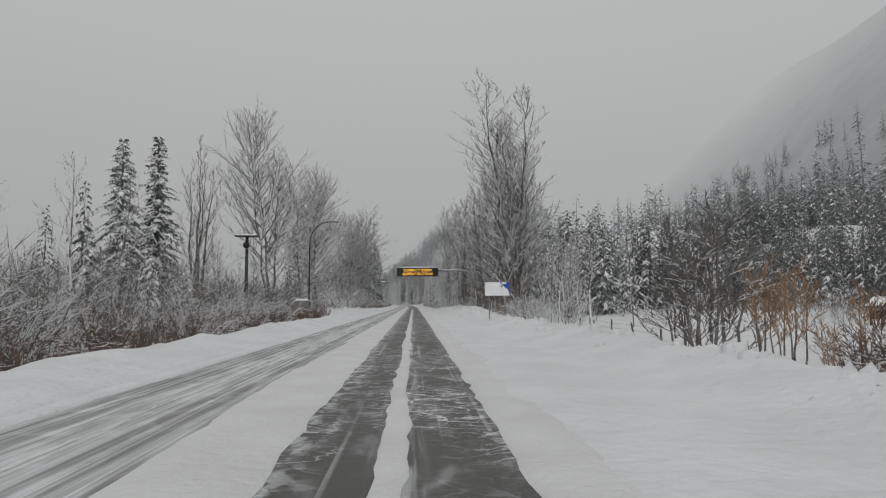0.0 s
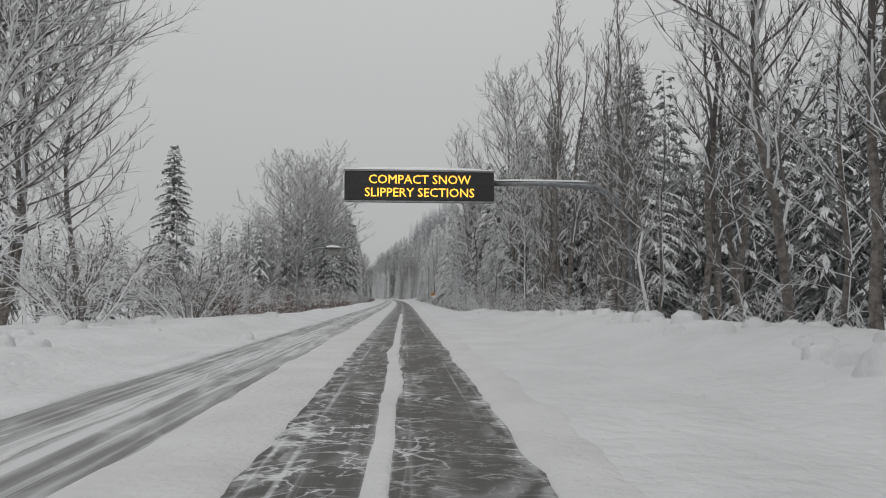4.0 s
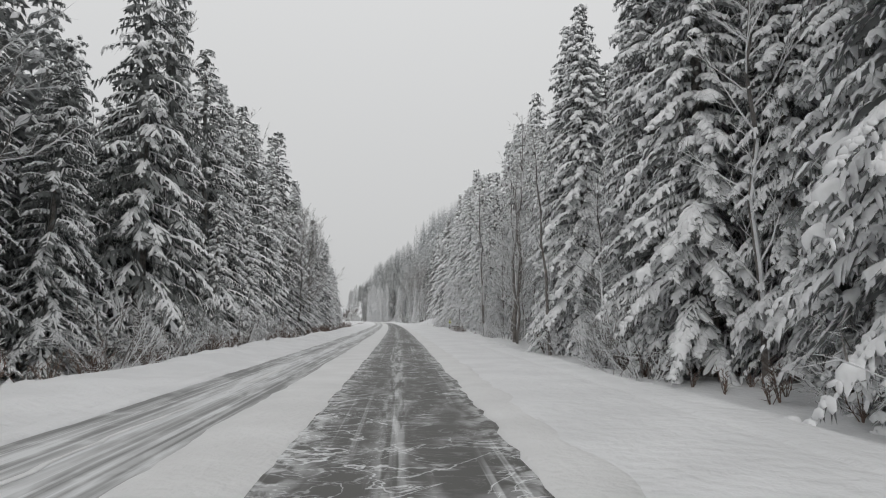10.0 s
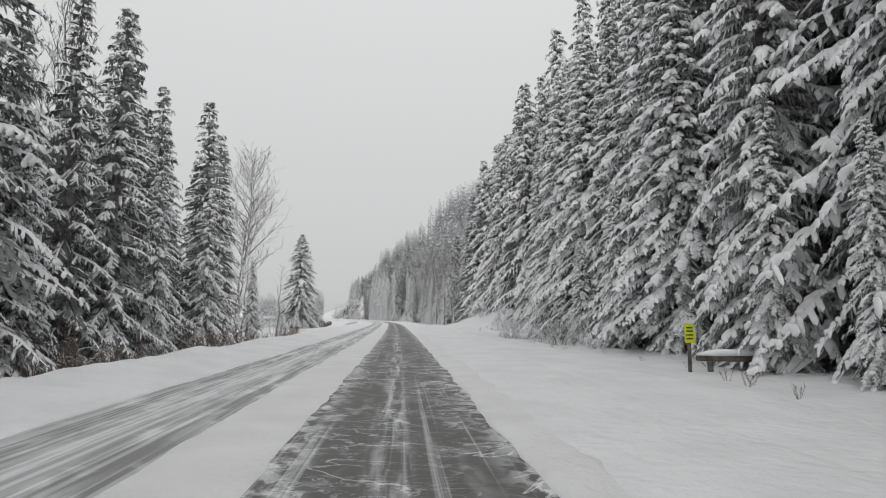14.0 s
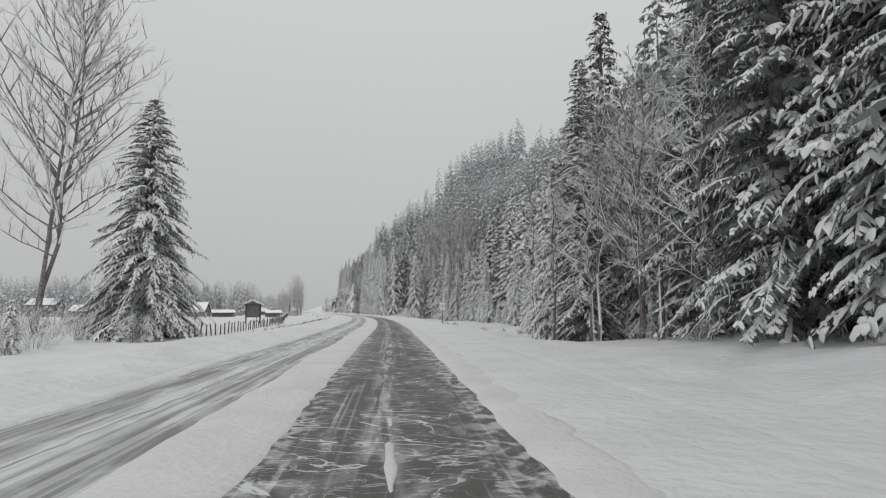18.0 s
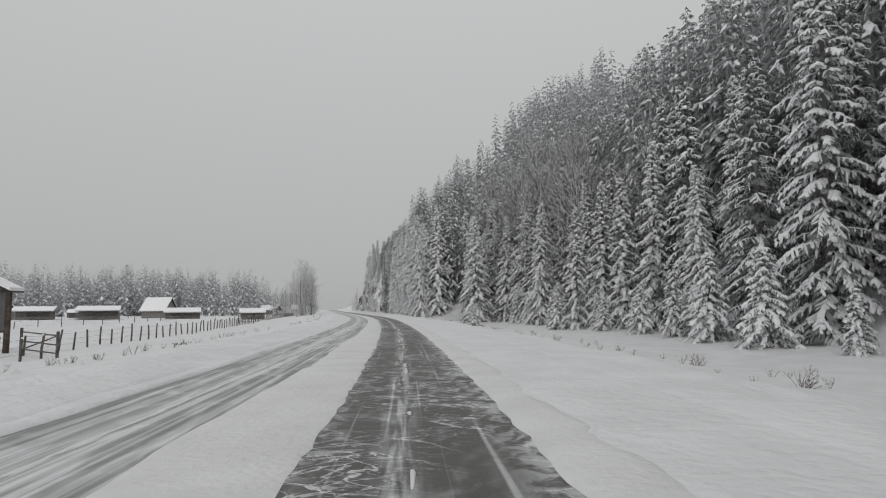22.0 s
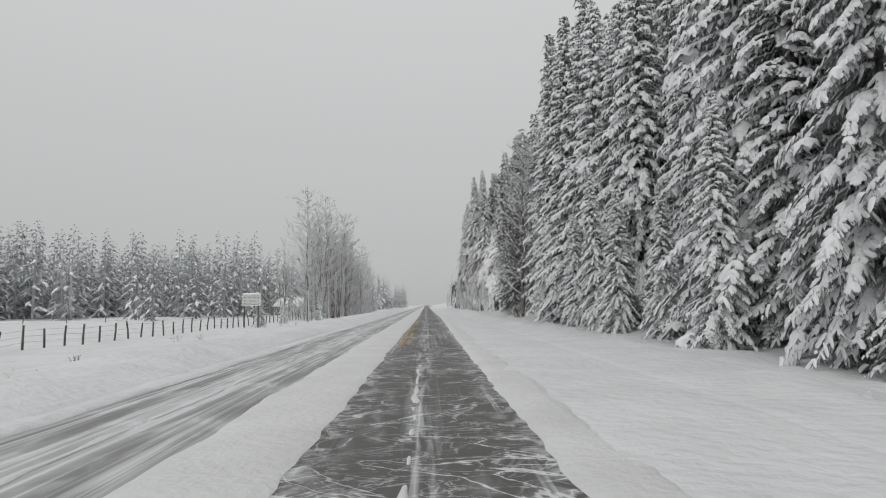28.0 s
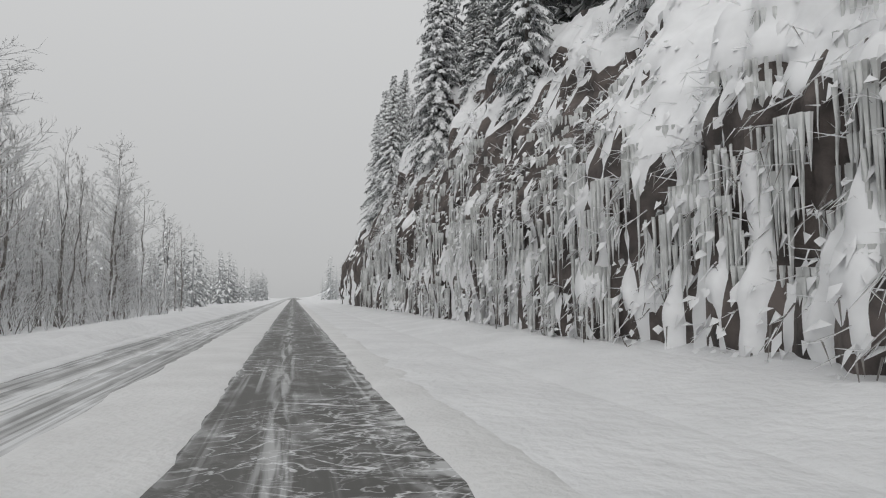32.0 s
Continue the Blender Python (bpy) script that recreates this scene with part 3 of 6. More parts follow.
def conifer_meshes(seed, tall, reach, branches, heavy, twigs=6, bare_foot=0.03, lumps=1.0):
    """Meshes of a spruce: trunk, needles and the snow on its boughs, from which rows of twigs hang. heavy: how much snow it bears, 0 to 1."""
    rng = random.Random(seed)
    trunk, green, snow = Bag(), Bag(), Bag()
    trunk.tube([(0, 0, -0.4), (0, 0, tall * 0.5), (0, 0, tall * 0.97)], [tall * 0.014 + 0.04, tall * 0.008 + 0.02, 0.02], 6)
    rings = []
    for k, f in enumerate((0.05, 0.3, 0.6, 0.9)):
        r = reach * 0.1 * (1 - f) ** 0.8
        rings.append([(r * rng.uniform(.6, 1.3) * math.cos(w), r * rng.uniform(.6, 1.3) * math.sin(w), tall * (f + rng.uniform(-.02, .02))) for w in [i * math.pi / 3.5 + k for i in range(7)]])
    flat = [p for r in rings for p in r]
    green.add(flat, [(r * 7 + i, r * 7 + (i + 1) % 7, r * 7 + 7 + (i + 1) % 7, r * 7 + 7 + i) for r in range(3) for i in range(7)])
    down = Vector((0, 0, -1))
    for i in range(branches):
        f = bare_foot + (1 - bare_foot) * (i + rng.random()) / branches
        f = min(0.985, f ** 1.05)
        az = i * 2.39996 + rng.uniform(-.5, .5)
        long = (reach * (1 - f) ** 0.72 * rng.uniform(.6, 1.2) + 0.22) * (1.0 if f > .12 else .65 + 2.9 * f)
        rise = -0.1 + 0.55 * f ** 2 + rng.uniform(-.15, .15)
        sag = 0.3 + 0.3 * heavy + rng.uniform(-.12, .18)
        out, side = Vector((math.cos(az), math.sin(az), 0)), Vector((-math.sin(az), math.cos(az), 0))
        root = Vector((0, 0, tall * f))
        face = (out + Vector((0, 0, .55))).normalized()

        def spine(t):
            return root + out * long * t * (1 - .12 * t) + Vector((0, 0, long * (rise * t - sag * t * t * .75)))
        row = max(3, round(long * twigs))
        laden = rng.random() < .55 + .45 * heavy
        load = rng.uniform(.7, 1.25)
        w = (.034 + .03 * heavy) * lumps * load * (1 if twigs > 4 else 1.45)
        # the bough itself, a drooping blade of needles
        n = len(green.v)
        drop = down * (.05 + .02 * long)
        green.v += [tuple(q) for q in (spine(.12), spine(.55), spine(1.04), spine(.8) + drop, spine(.4) + drop * 1.3)]
        green.f += [(n, n + 1, n + 4), (n + 1, n + 3, n + 4), (n + 1, n + 2, n + 3)]
        green.m += [0] * 3
        if laden:
            finger(snow, spine(.18), spine(.62), spine(1.06), side, w * rng.uniform(.9, 1.5), w * rng.uniform(.7, 1.3))
        for k in range(row):
            t = .14 + .86 * (k + rng.uniform(.1, .9)) / row
            c = spine(t)
            for sg in (-1, 1):
                l = (.16 + .085 * long * (1.15 - t)) * rng.uniform(.55, 1.45) * (1 if twigs > 4 else 1.5)
                d = side * sg * rng.uniform(.25, .95) + out * rng.uniform(.05, .55) + down * rng.uniform(.45, .9 + .5 * heavy)
                b = c + side * sg * rng.uniform(0, .09) * long * (1.1 - t)
                e = b + d * l
                ac = d.cross(face)
                if ac.length < .05:
                    continue
                ac = ac.normalized() * (.036 if twigs > 4 else .07) * rng.uniform(.8, 1.3)
                for g in (-1, 1):
                    q = b.lerp(e, rng.uniform(.95, 1.2)) + ac * g * 1.1
                    m1 = b.lerp(q, .4)
                    n = len(green.v)
                    green.v += [tuple(b), tuple(m1 - ac * .7), tuple(q), tuple(m1 + ac * .7 + down * .03)]
                    green.f.append((n, n + 1, n + 2, n + 3))
                    green.m.append(0)
                if laden and rng.random() < .42 + .58 * heavy:
                    lobe(snow, b + face * .02, b.lerp(e, rng.uniform(.7, 1.0)) + face * .015, face, w * rng.uniform(.6, 1.25), w * rng.uniform(.6, 1.2))
        if heavy > .7 and long > .6 and rng.random() < .5 * heavy:
            mitten(snow, spine(rng.uniform(.72, .92)), out, side, rng.uniform(.14, .27) * min(1.3, .6 + .3 * long), rng.uniform(.09, .17) * min(1.4, .6 + .3 * long), rng)
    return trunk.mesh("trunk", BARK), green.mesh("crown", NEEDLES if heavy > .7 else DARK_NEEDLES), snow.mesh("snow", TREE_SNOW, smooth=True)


def frost_slots(bag, above):
    """Gives faces that look up the second slot, of snow."""
    v = np.array(bag.v)
    for i, f in enumerate(bag.f):
        a, b, c = v[f[0]], v[f[1]], v[f[2]]
        nrm = np.cross(b - a, c - a)
        d = np.linalg.norm(nrm)
        if d > 0 and nrm[2] / d > above:
            bag.m[i] = 1
    return bag


def twig_cone(bag, a, b, r):
    d = (b - a).normalized()
    p = d.cross(Vector((0, 0, 1)))
    p = p.normalized() if p.length > .05 else Vector((1, 0, 0))
    q = p.cross(d)
    k = len(bag.v)
    bag.v += [tuple(a + p * r + q * r * .5), tuple(a - p * r + q * r * .5), tuple(a - q * r), tuple(b)]
    bag.f += [(k, k + 1, k + 3), (k + 1, k + 2, k + 3), (k + 2, k, k + 3)]
    bag.m += [0, 0, 0]


def bare_tree_meshes(seed, tall, spread, limbs, twig=TWIG, stems=1, upright=0.5, frost=0.2, sub=7, tips=6, thin=1.0, foot=.2, lean_to=(0, 0), bend=.14, plaster=2.0):
    """Meshes of a leafless broadleaf tree: limbs, branches and twigs with a little snow on them."""
    rng = random.Random(seed)
    trunk, crown = Bag(), Bag()

    def stray(k, down=1.0):
        return Vector((rng.uniform(-k, k), rng.uniform(-k, k), rng.uniform(-k * down, k)))
    for st in range(stems):
        lean = Vector((rng.uniform(-.06, .06) + lean_to[0], rng.uniform(-.06, .06) + lean_to[1], 0)) * (1 if stems == 1 else 1.7)
        base = Vector((rng.uniform(-.6, .6), rng.uniform(-.6, .6), 0)) * (0 if stems == 1 else 1) + Vector((0, 0, -.4))
        high = tall * (1 if st == 0 else rng.uniform(.78, .98))
        pts, rad = [], []
        for k in range(9):
            t = k / 8
            pts.append(base + Vector((0, 0, high * t)) + lean * high * t ** .8 + Vector((rng.uniform(-1, 1), rng.uniform(-1, 1), 0)) * .012 * high * (t > 0))
            rad.append(max(.018, (min(high, 16) * .0095 + .02) * (1 - t) ** .8 * thin))
        trunk.tube(pts[:5], rad[:5], 7)
        crown.tube(pts[4:], rad[4:], 5)

        def along(t):
            i = min(7, int(t * 8))
            return pts[i].lerp(pts[i + 1], t * 8 - i)
        n = limbs // stems
        for j in range(n):
            t = foot + (.98 - foot) * ((j + rng.random()) / n) ** .9
            az = j * 2.4 + st * 1.3 + rng.uniform(-.5, .5)
            l = tall * spread * (1.12 - t) ** .65 * min(1, .6 + 1.4 * (t - foot)) * rng.uniform(.65, 1.12) + .3
            d = (Vector((math.cos(az), math.sin(az), 0)) + Vector((0, 0, upright * rng.uniform(.7, 1.3) + .3 * t))).normalized()
            p, lp, r0 = along(t), [along(t)], max(.014, .0105 * l + .008) * thin
            for k in range(4):
                d = (d + stray(.2) + Vector((0, 0, bend * upright))).normalized()
                p = p + d * l / 4
                lp.append(p)
            crown.tube(lp, [r0, r0 * .8, r0 * .6, r0 * .4, .009], 3 if r0 < .05 else 4, cap=False)
            for k in range(sub):
                q = .12 + .88 * (k + rng.random()) / sub
                i = min(3, int(q * 4))
                c = lp[i].lerp(lp[i + 1], q * 4 - i)
                e = ((lp[i + 1] - lp[i]).normalized() * .8 + stray(.75, .55)).normalized()
                bl = l * rng.uniform(.22, .48) * (1.12 - .5 * q) + .15
                mid = c + e * bl * .5
                e = (e + stray(.25) + Vector((0, 0, bend * upright))).normalized()
                end = mid + e * bl * .5
                r1 = max(.013, r0 * .42)
                crown.tube([c, mid, end], [r1, r1 * .75, .007], 3, cap=False)
                for w in range(tips):
                    h = rng.random()
                    g = c.lerp(mid, h * 2) if h < .5 else mid.lerp(end, h * 2 - 1)
                    e2 = (e + stray(.8, .7) + Vector((0, 0, bend * upright))).normalized()
                    twig_cone(crown, g, g + e2 * bl * rng.uniform(.3, .62), .015)
    frost_slots(trunk, .5)
    for i, f in enumerate(trunk.f):
        a, b, c = (Vector(trunk.v[q]) for q in f[:3])
        if (b - a).cross(c - a).normalized().y > plaster + rng.uniform(-.35, .35):
            trunk.m[i] = 1
    frost_slots(crown, frost)
    return trunk.mesh("trunk", BARK, TREE_SNOW), crown.mesh("crown", twig, TREE_SNOW)


def shrub_meshes(seed, tall, stems, twig=TWIG, frost=0.1, wide=0.6):
    """Meshes of a leafless shrub: its stems and its twiggy crown."""
    rng = random.Random(seed)
    bag, crown = Bag(), Bag()
    for i in range(stems):
        az, out = rng.uniform(0, 6.28), rng.uniform(.1, 1) * wide
        d = Vector((math.cos(az) * out, math.sin(az) * out, 1)).normalized()
        p = Vector((math.cos(az) * out * .4, math.sin(az) * out * .4, -.15))
        l, lp = tall * rng.uniform(.55, 1.08), []
        for k in range(4):
            lp.append(p)
            d = (d + Vector((rng.uniform(-.3, .3), rng.uniform(-.3, .3), -.09 * k))).normalized()
            p = p + d * l / 3
        bag.tube(lp, [.024, .019, .014, .007], 3, cap=False)
        for k in range(10):
            q = .12 + .88 * rng.random()
            j = min(2, int(q * 3))
            c = lp[j].lerp(lp[j + 1], q * 3 - j)
            e = (d * .8 + Vector((rng.uniform(-1, 1), rng.uniform(-1, 1), rng.uniform(-.6, .6)))).normalized()
            bl = l * rng.uniform(.16, .36)
            twig_cone(crown, c, c + e * bl, .016)
            for w in range(3):
                g = c.lerp(c + e * bl, .25 + .75 * rng.random())
                e2 = (e + Vector((rng.uniform(-1, 1), rng.uniform(-1, 1), rng.uniform(-.7, .6)))).normalized()
                twig_cone(crown, g, g + e2 * bl * rng.uniform(.4, .7), .013)
    frost_slots(bag, frost)
    frost_slots(crown, frost)
    return bag.mesh("stem", twig, TREE_SNOW), crown.mesh("crown", twig, TREE_SNOW)


RNG = random.Random(41)


class Kind:
    """A kind of plant: built the first time, copied after that."""

    def __init__(self, name, label, category, group, parts):
        self.name, self.label, self.category, self.group, self.parts, self.first = name, label, category, group, parts, None

    def put(self, s, u, size=1.0, z=None, label="", sink=0.0, wide=1.0):
        w = place(s, u, z)
        m = Matrix.Translation(w - Vector((0, 0, sink))) @ pose(0, 0, 0, RNG.uniform(-1.5, 1.5), RNG.uniform(-1.5, 1.5), RNG.uniform(0, 360)) @ Matrix.Diagonal((size * wide, size * wide, size, 1))
        if self.first is None:
            self.first = thing(self.name, m, self.label, self.category, self.group)
            for n, me in self.parts:
                tagged(part(n, me, (), self.first), kind="stuff" if n in ("snow", "stem") else "")
            return self.first
        ob = copy_thing(self.first, m @ Matrix.Diagonal((*[1 / k for k in self.first.scale], 1)))
        return tagged(ob, label)


def conifer_kind(seed, tall, reach, branches, heavy, twigs=5, foot=.03, label="", lumps=1.0, name="spruce_tree"):
    t, c, s = conifer_meshes(seed, tall, reach, branches, heavy, twigs, foot, lumps)
    lab = label or ("tall dark green spruce heavily laden with snow" if heavy > .6 else "tall dark green spruce lightly dusted with snow")
    return Kind(name, lab, "conifer", "young snowy spruces" if name == "young_spruce" else "snowy roadside conifers", (("trunk", t), ("crown", c), ("snow", s)))


def bare_kind(*a, label="leafless broadleaf tree with snow along its branches", **k):
    t, c = bare_tree_meshes(*a, **k)
    return Kind("bare_tree", label, "tree", "leafless roadside trees", (("trunk", t), ("crown", c)))


def shrub_kind(*a, label="leafless shrub with frosted twigs", **k):
    return Kind("shrub", label, "shrub", "roadside shrubs", tuple(zip(("stem", "crown"), shrub_meshes(*a, **k))))


FINE = [conifer_kind(10 + k, 20, r, 185, h, 3.6) for k, (r, h) in enumerate(((3.4, .95), (3.0, .85), (3.9, .9), (3.2, 1.0)))]
FINE_DARK = [conifer_kind(20 + k, 20, r, 190, h, 3.6) for k, (r, h) in enumerate(((3.5, .55), (4.0, .65)))]
HEAVY = [conifer_kind(14 + k, 20, r, 170, h, 3.8, lumps=1.05) for k, (r, h) in enumerate(((3.4, .95), (2.9, .85), (3.9, .8), (3.2, 1.0)))]
DARK = [conifer_kind(30 + k, 20, r, 190, h, 3.8, lumps=1.0) for k, (r, h) in enumerate(((3.4, .5), (4.0, .6), (3.0, .4)))]
CLOSE = [conifer_kind(40 + k, 18, r, 330, h, 7.4) for k, (r, h) in enumerate(((2.7, 1.0), (3.1, .95), (2.4, .8)))]
CLOSE_DARK = [conifer_kind(45 + k, 18, r, 330, .34, 7.2) for k, r in enumerate((3.3, 2.8))]
SHADED = conifer_kind(47, 18, 3.3, 320, .1, 7.0, label="dark spruce with only thin lines of snow on its boughs")
LONE = conifer_kind(37, 17, 5.6, 420, .68, 5.5, lumps=.8, label="lone broad spruce standing beside the snowy field")
YOUNG = [conifer_kind(70 + k, 5, 1.5, 90, 1.0, 6, .0, "young spruce buried in thick snow", .8, "young_spruce") for k in range(2)]
GRAND = [bare_kind(86 + k, 28, s, n, upright=u, sub=7, tips=8, stems=st, frost=.3, foot=ft, label="great leafless cottonwood with snow along its branches")
         for k, (s, u, st, n, ft) in enumerate(((.42, .7, 2, 76, .2), (.24, .85, 4, 136, .1)))]
GRAND.append(bare_kind(85, 24, .42, 100, upright=.5, sub=8, tips=11, stems=2, frost=.25, foot=.2, label="broad leafless cottonwood with frosted spreading crown"))
POPLAR = bare_kind(98, 20, .2, 60, upright=1.1, sub=7, tips=6, stems=3, frost=.15, foot=.1, thin=.7, label="tall upright poplar with frosted bare branches")
FROSTED = bare_kind(109, 17, .3, 44, upright=.5, sub=8, tips=7, frost=.1, foot=.15, plaster=.45, bend=.02, label="tall leafless tree white with rime")
BARE = [bare_kind(90 + k, 20, s, n, upright=u, sub=7, tips=6, stems=st, frost=.3, foot=ft) for k, (s, n, u, st, ft) in enumerate(((.38, 40, .7, 1, .25), (.42, 42, .6, 2, .2), (.24, 52, 1.2, 4, .12)))]
SLIM = [bare_kind(100 + k, 14, .27, 24, upright=.6, sub=5, tips=4, foot=.15, thin=.85, frost=.2, plaster=.5, label="slender leafless tree with snowy twigs") for k in range(3)]
RIMED = bare_kind(107, 6.4, .36, 46, upright=.12, sub=8, tips=7, frost=-.05, foot=.16, thin=.95, bend=.0, plaster=.1, label="slender leaning tree with spreading rime-white branches")
FROST = [shrub_kind(110 + k, 2.6, 15, frost=.2, wide=1.0) for k in range(3)]
BROWN = [shrub_kind(120 + k, 1.7, 12, twig=RED_TWIG, frost=.5, wide=.8, label="brown leafless shrub with a little snow") for k in range(2)]

ORANGE_TWIG = material("orange_willow_twigs", (0.42, 0.28, 0.18), 0.9, colour2=(0.3, 0.2, 0.135), scale=2.0, island=0.2)
WILLOW = bare_kind(131, 4.2, .34, 30, twig=ORANGE_TWIG, upright=1.0, sub=4, tips=4, stems=3, frost=.6, foot=.3, thin=.8, label="small leafless willow with orange twigs")
CLUMP = bare_kind(133, 5.2, .36, 48, upright=.7, sub=6, tips=5, stems=6, frost=.45, foot=.15, thin=.8, label="clump of slender leafless stems with snowy twigs")
WILLOWS = ((18.6, 10.9, .85), (18.2, 11.1, .75), (19.8, 13.1, .9), (15.1, 10.5, .42), (18.3, 13.9, .7))


def wood_template(seed, boughs, twigs, snowy):
    """Points, triangles and slots of a spruce one metre tall, for woods: ragged drooping boughs, some with snow on them."""
    rng, v, f, m = random.Random(seed), [], [], []

    def tri(a, b, c, slot):
        k = len(v)
        v.extend((tuple(a), tuple(b), tuple(c)))
        f.append((k, k + 1, k + 2))
        m.append(slot)
    for q in range(5):
        a, b = q * 1.257, (q + 1) * 1.257
        tri((.012 * math.cos(a), .012 * math.sin(a), -.03), (.012 * math.cos(b), .012 * math.sin(b), -.03), (0, 0, .99), 0)
    for i in range(boughs):
        f0 = .04 + .94 * ((i + rng.random()) / boughs) ** 1.02
        az = i * 2.39996 + rng.uniform(-.5, .5)
        l = (.15 * (1 - f0) ** .8 * rng.uniform(.55, 1.2) + .014) * (1 if f0 > .1 else .6 + 4 * f0)
        out, side = Vector((math.cos(az), math.sin(az), 0)), Vector((-math.sin(az), math.cos(az), 0))
        rise, sag = -.05 + .5 * f0 ** 2 + rng.uniform(-.15, .15), .55 + rng.uniform(-.2, .25)
        root = Vector((0, 0, f0))

        def spine(x):
            return root + out * l * x + Vector((0, 0, l * (rise * x - sag * x * x)))
        w = l * .12 + .004
        low = Vector((0, 0, -l * .1 - .003))
        tri(spine(.05) + low * .3, spine(.6) - side * w + low, spine(1.02), 0)
        tri(spine(.05) + low * .3, spine(1.02), spine(.6) + side * w + low, 0)
        laden = rng.random() < snowy
        lift = Vector((0, 0, .004)) + out * .002
        if laden:
            tri(spine(.3) + lift, spine(.72) - side * w * .75 + lift * .3, spine(1.04) + lift * .5, 1)
            tri(spine(.3) + lift, spine(1.04) + lift * .5, spine(.72) + side * w * .75 + lift * .3, 1)
        for k in range(twigs):
            x = .25 + .75 * (k + rng.random()) / twigs
            sg = 1 if (k + i) % 2 else -1
            c = spine(x)
            e = c + side * sg * l * rng.uniform(.12, .4) + out * l * rng.uniform(0, .25) - Vector((0, 0, l * rng.uniform(.2, .5) + .004))
            d = Vector((0, 0, .01 + l * .1))
            tri(c, e, c - d, 0)
            tri(c + out * l * .06, e, c - out * l * .08, 0)
            if laden and rng.random() < .8:
                g = (e - c).cross(out + Vector((0, 0, .4)))
                g = g.normalized() * (.004 + l * .035)
                mid = c.lerp(e, .4) + lift * .6
                tri(c + lift, mid - g, e + lift * .5, 1)
                tri(c + lift, e + lift * .5, mid + g, 1)
    return np.array(v), np.array(f), np.array(m)


TEMPLATES = {}


def stamped(name, label, spots, mat, seed, boughs, twigs, snowy, lean=1.0):
    """Woods in one mesh: spruces at (place, height) spots, each turned and stretched its own way."""
    rng, vs, fs, ms, k = random.Random(seed), [], [], [], 0
    for w, tall in spots:
        key = (rng.randrange(4), boughs, twigs, snowy)
        if key not in TEMPLATES:
            TEMPLATES[key] = wood_template(key[0] + 200, boughs, twigs, snowy)
        v, f, m = TEMPLATES[key]
        a, wide = rng.uniform(0, 6.283), tall * rng.uniform(.85, 1.25) * lean
        ca, sa = math.cos(a) * wide, math.sin(a) * wide
        vs.append(np.stack([v[:, 0] * ca - v[:, 1] * sa + w.x, v[:, 0] * sa + v[:, 1] * ca + w.y, v[:, 2] * tall + w.z], -1))
        fs.append(f + k)
        ms.append(m)
        k += len(v)
    me = bpy.data.meshes.new(name)
    me.from_pydata(np.concatenate(vs).tolist(), [], np.concatenate(fs).tolist())
    me.materials.append(mat)
    me.materials.append(TREE_SNOW)
    me.polygons.foreach_set("material_index", np.concatenate(ms))
    me.update()
    return tagged(new(name, me), label, "woods", kind="stuff")


def woods(label, stretches, low, high, mat=NEEDLES, seed=1, snowy=.85, full=False):
    """Rows of trees behind the first ones, joined."""
    rng, spots = random.Random(seed), []
    for s0, s1, u0, u1, step in stretches:
        s = s0
        while s < s1:
            spots.append((place(s + rng.uniform(-.4, .4) * step, rng.uniform(u0, u1)) - Vector((0, 0, .2)), rng.uniform(low, high)))
            s += step
    b, w = (118, 4) if full else (50, 2) if mat is FAR_NEEDLES else (70, 3)
    return stamped("woods", label, spots, mat, seed, b, w, snowy, 1.3 if mat is FAR_NEEDLES else 1.1)


def scatter(kinds, s0, s1, u0, u1, step, low, high, sink=.1, keep=1.0):
    """Plants along a stretch: rows step apart, at random distances from the road."""
    s = s0
    while s < s1:
        if RNG.random() < keep:
            k = RNG.choice(kinds)
            k.put(s + RNG.uniform(-.4, .4) * step, RNG.uniform(u0, u1), RNG.uniform(low, high), sink=sink, wide=RNG.uniform(.85, 1.15))
        s += step


# left side, first stretch: trees by the turnout
FINE_DARK[1].put(67.8, -32, 1.03, wide=1.1)
FINE_DARK[0].put(71.1, -29.5, 1.08, wide=1.25)
BARE[2].put(60.7, -21.8, .95)
GRAND[0].put(62.7, -13.9, .76)
BARE[0].put(66, -15.2, .85)
GRAND[2].put(102.9, -18, .98)
GRAND[0].put(108.3, -19.7, .9)
BARE[0].put(112, -17.5, 1.0)
DARK[1].put(161, -31, 1.15, wide=1.2)
scatter(SLIM, 10, 62, -26, -14, 6, .45, .75)
scatter(SLIM, 100, 175, -24, -12, 7, .5, .85)
scatter(FROST, 6, 60, -13, -8.8, 3.4, .9, 1.35)
scatter(FROST, 30, 60, -20, -13, 4.5, 1.0, 1.5)
scatter(BROWN, 4, 58, -9.8, -8.2, 4, .5, .9)
scatter(FROST, 92, 200, -16, -10, 5.4, 1.1, 1.7)
scatter(BROWN, 108, 175, -10.4, -8.6, 6, .8, 1.2)
# left side, the long wall of spruces
CLOSE_DARK[1].put(199, -15.5, .85)
CLOSE_DARK[0].put(203.5, -16.5, .9)
CLOSE_DARK[1].put(194, -18, .75)
GRAND[2].put(207, -18.5, 1.4)
GRAND[2].put(200, -22, 1.25)
GRAND[2].put(213, -16.5, 1.15)
GRAND[2].put(191, -25, .75)
BARE[2].put(240, -16, 1.25)
BARE[1].put(262, -19, 1.2)
BARE[2].put(303, -16.5, 1.0)
scatter(DARK, 197, 228, -16.5, -13, 3.4, .6, .82)
scatter(CLOSE[2:] + FINE_DARK, 228, 285, -15.4, -12.6, 2.9, .95, 1.25)
BARE[0].put(268, -11.8, .75)
BARE[1].put(276, -12.2, .8)
BARE[0].put(258, -12, .7)
scatter(DARK, 287, 324, -16, -12.8, 2.7, .68, .93)
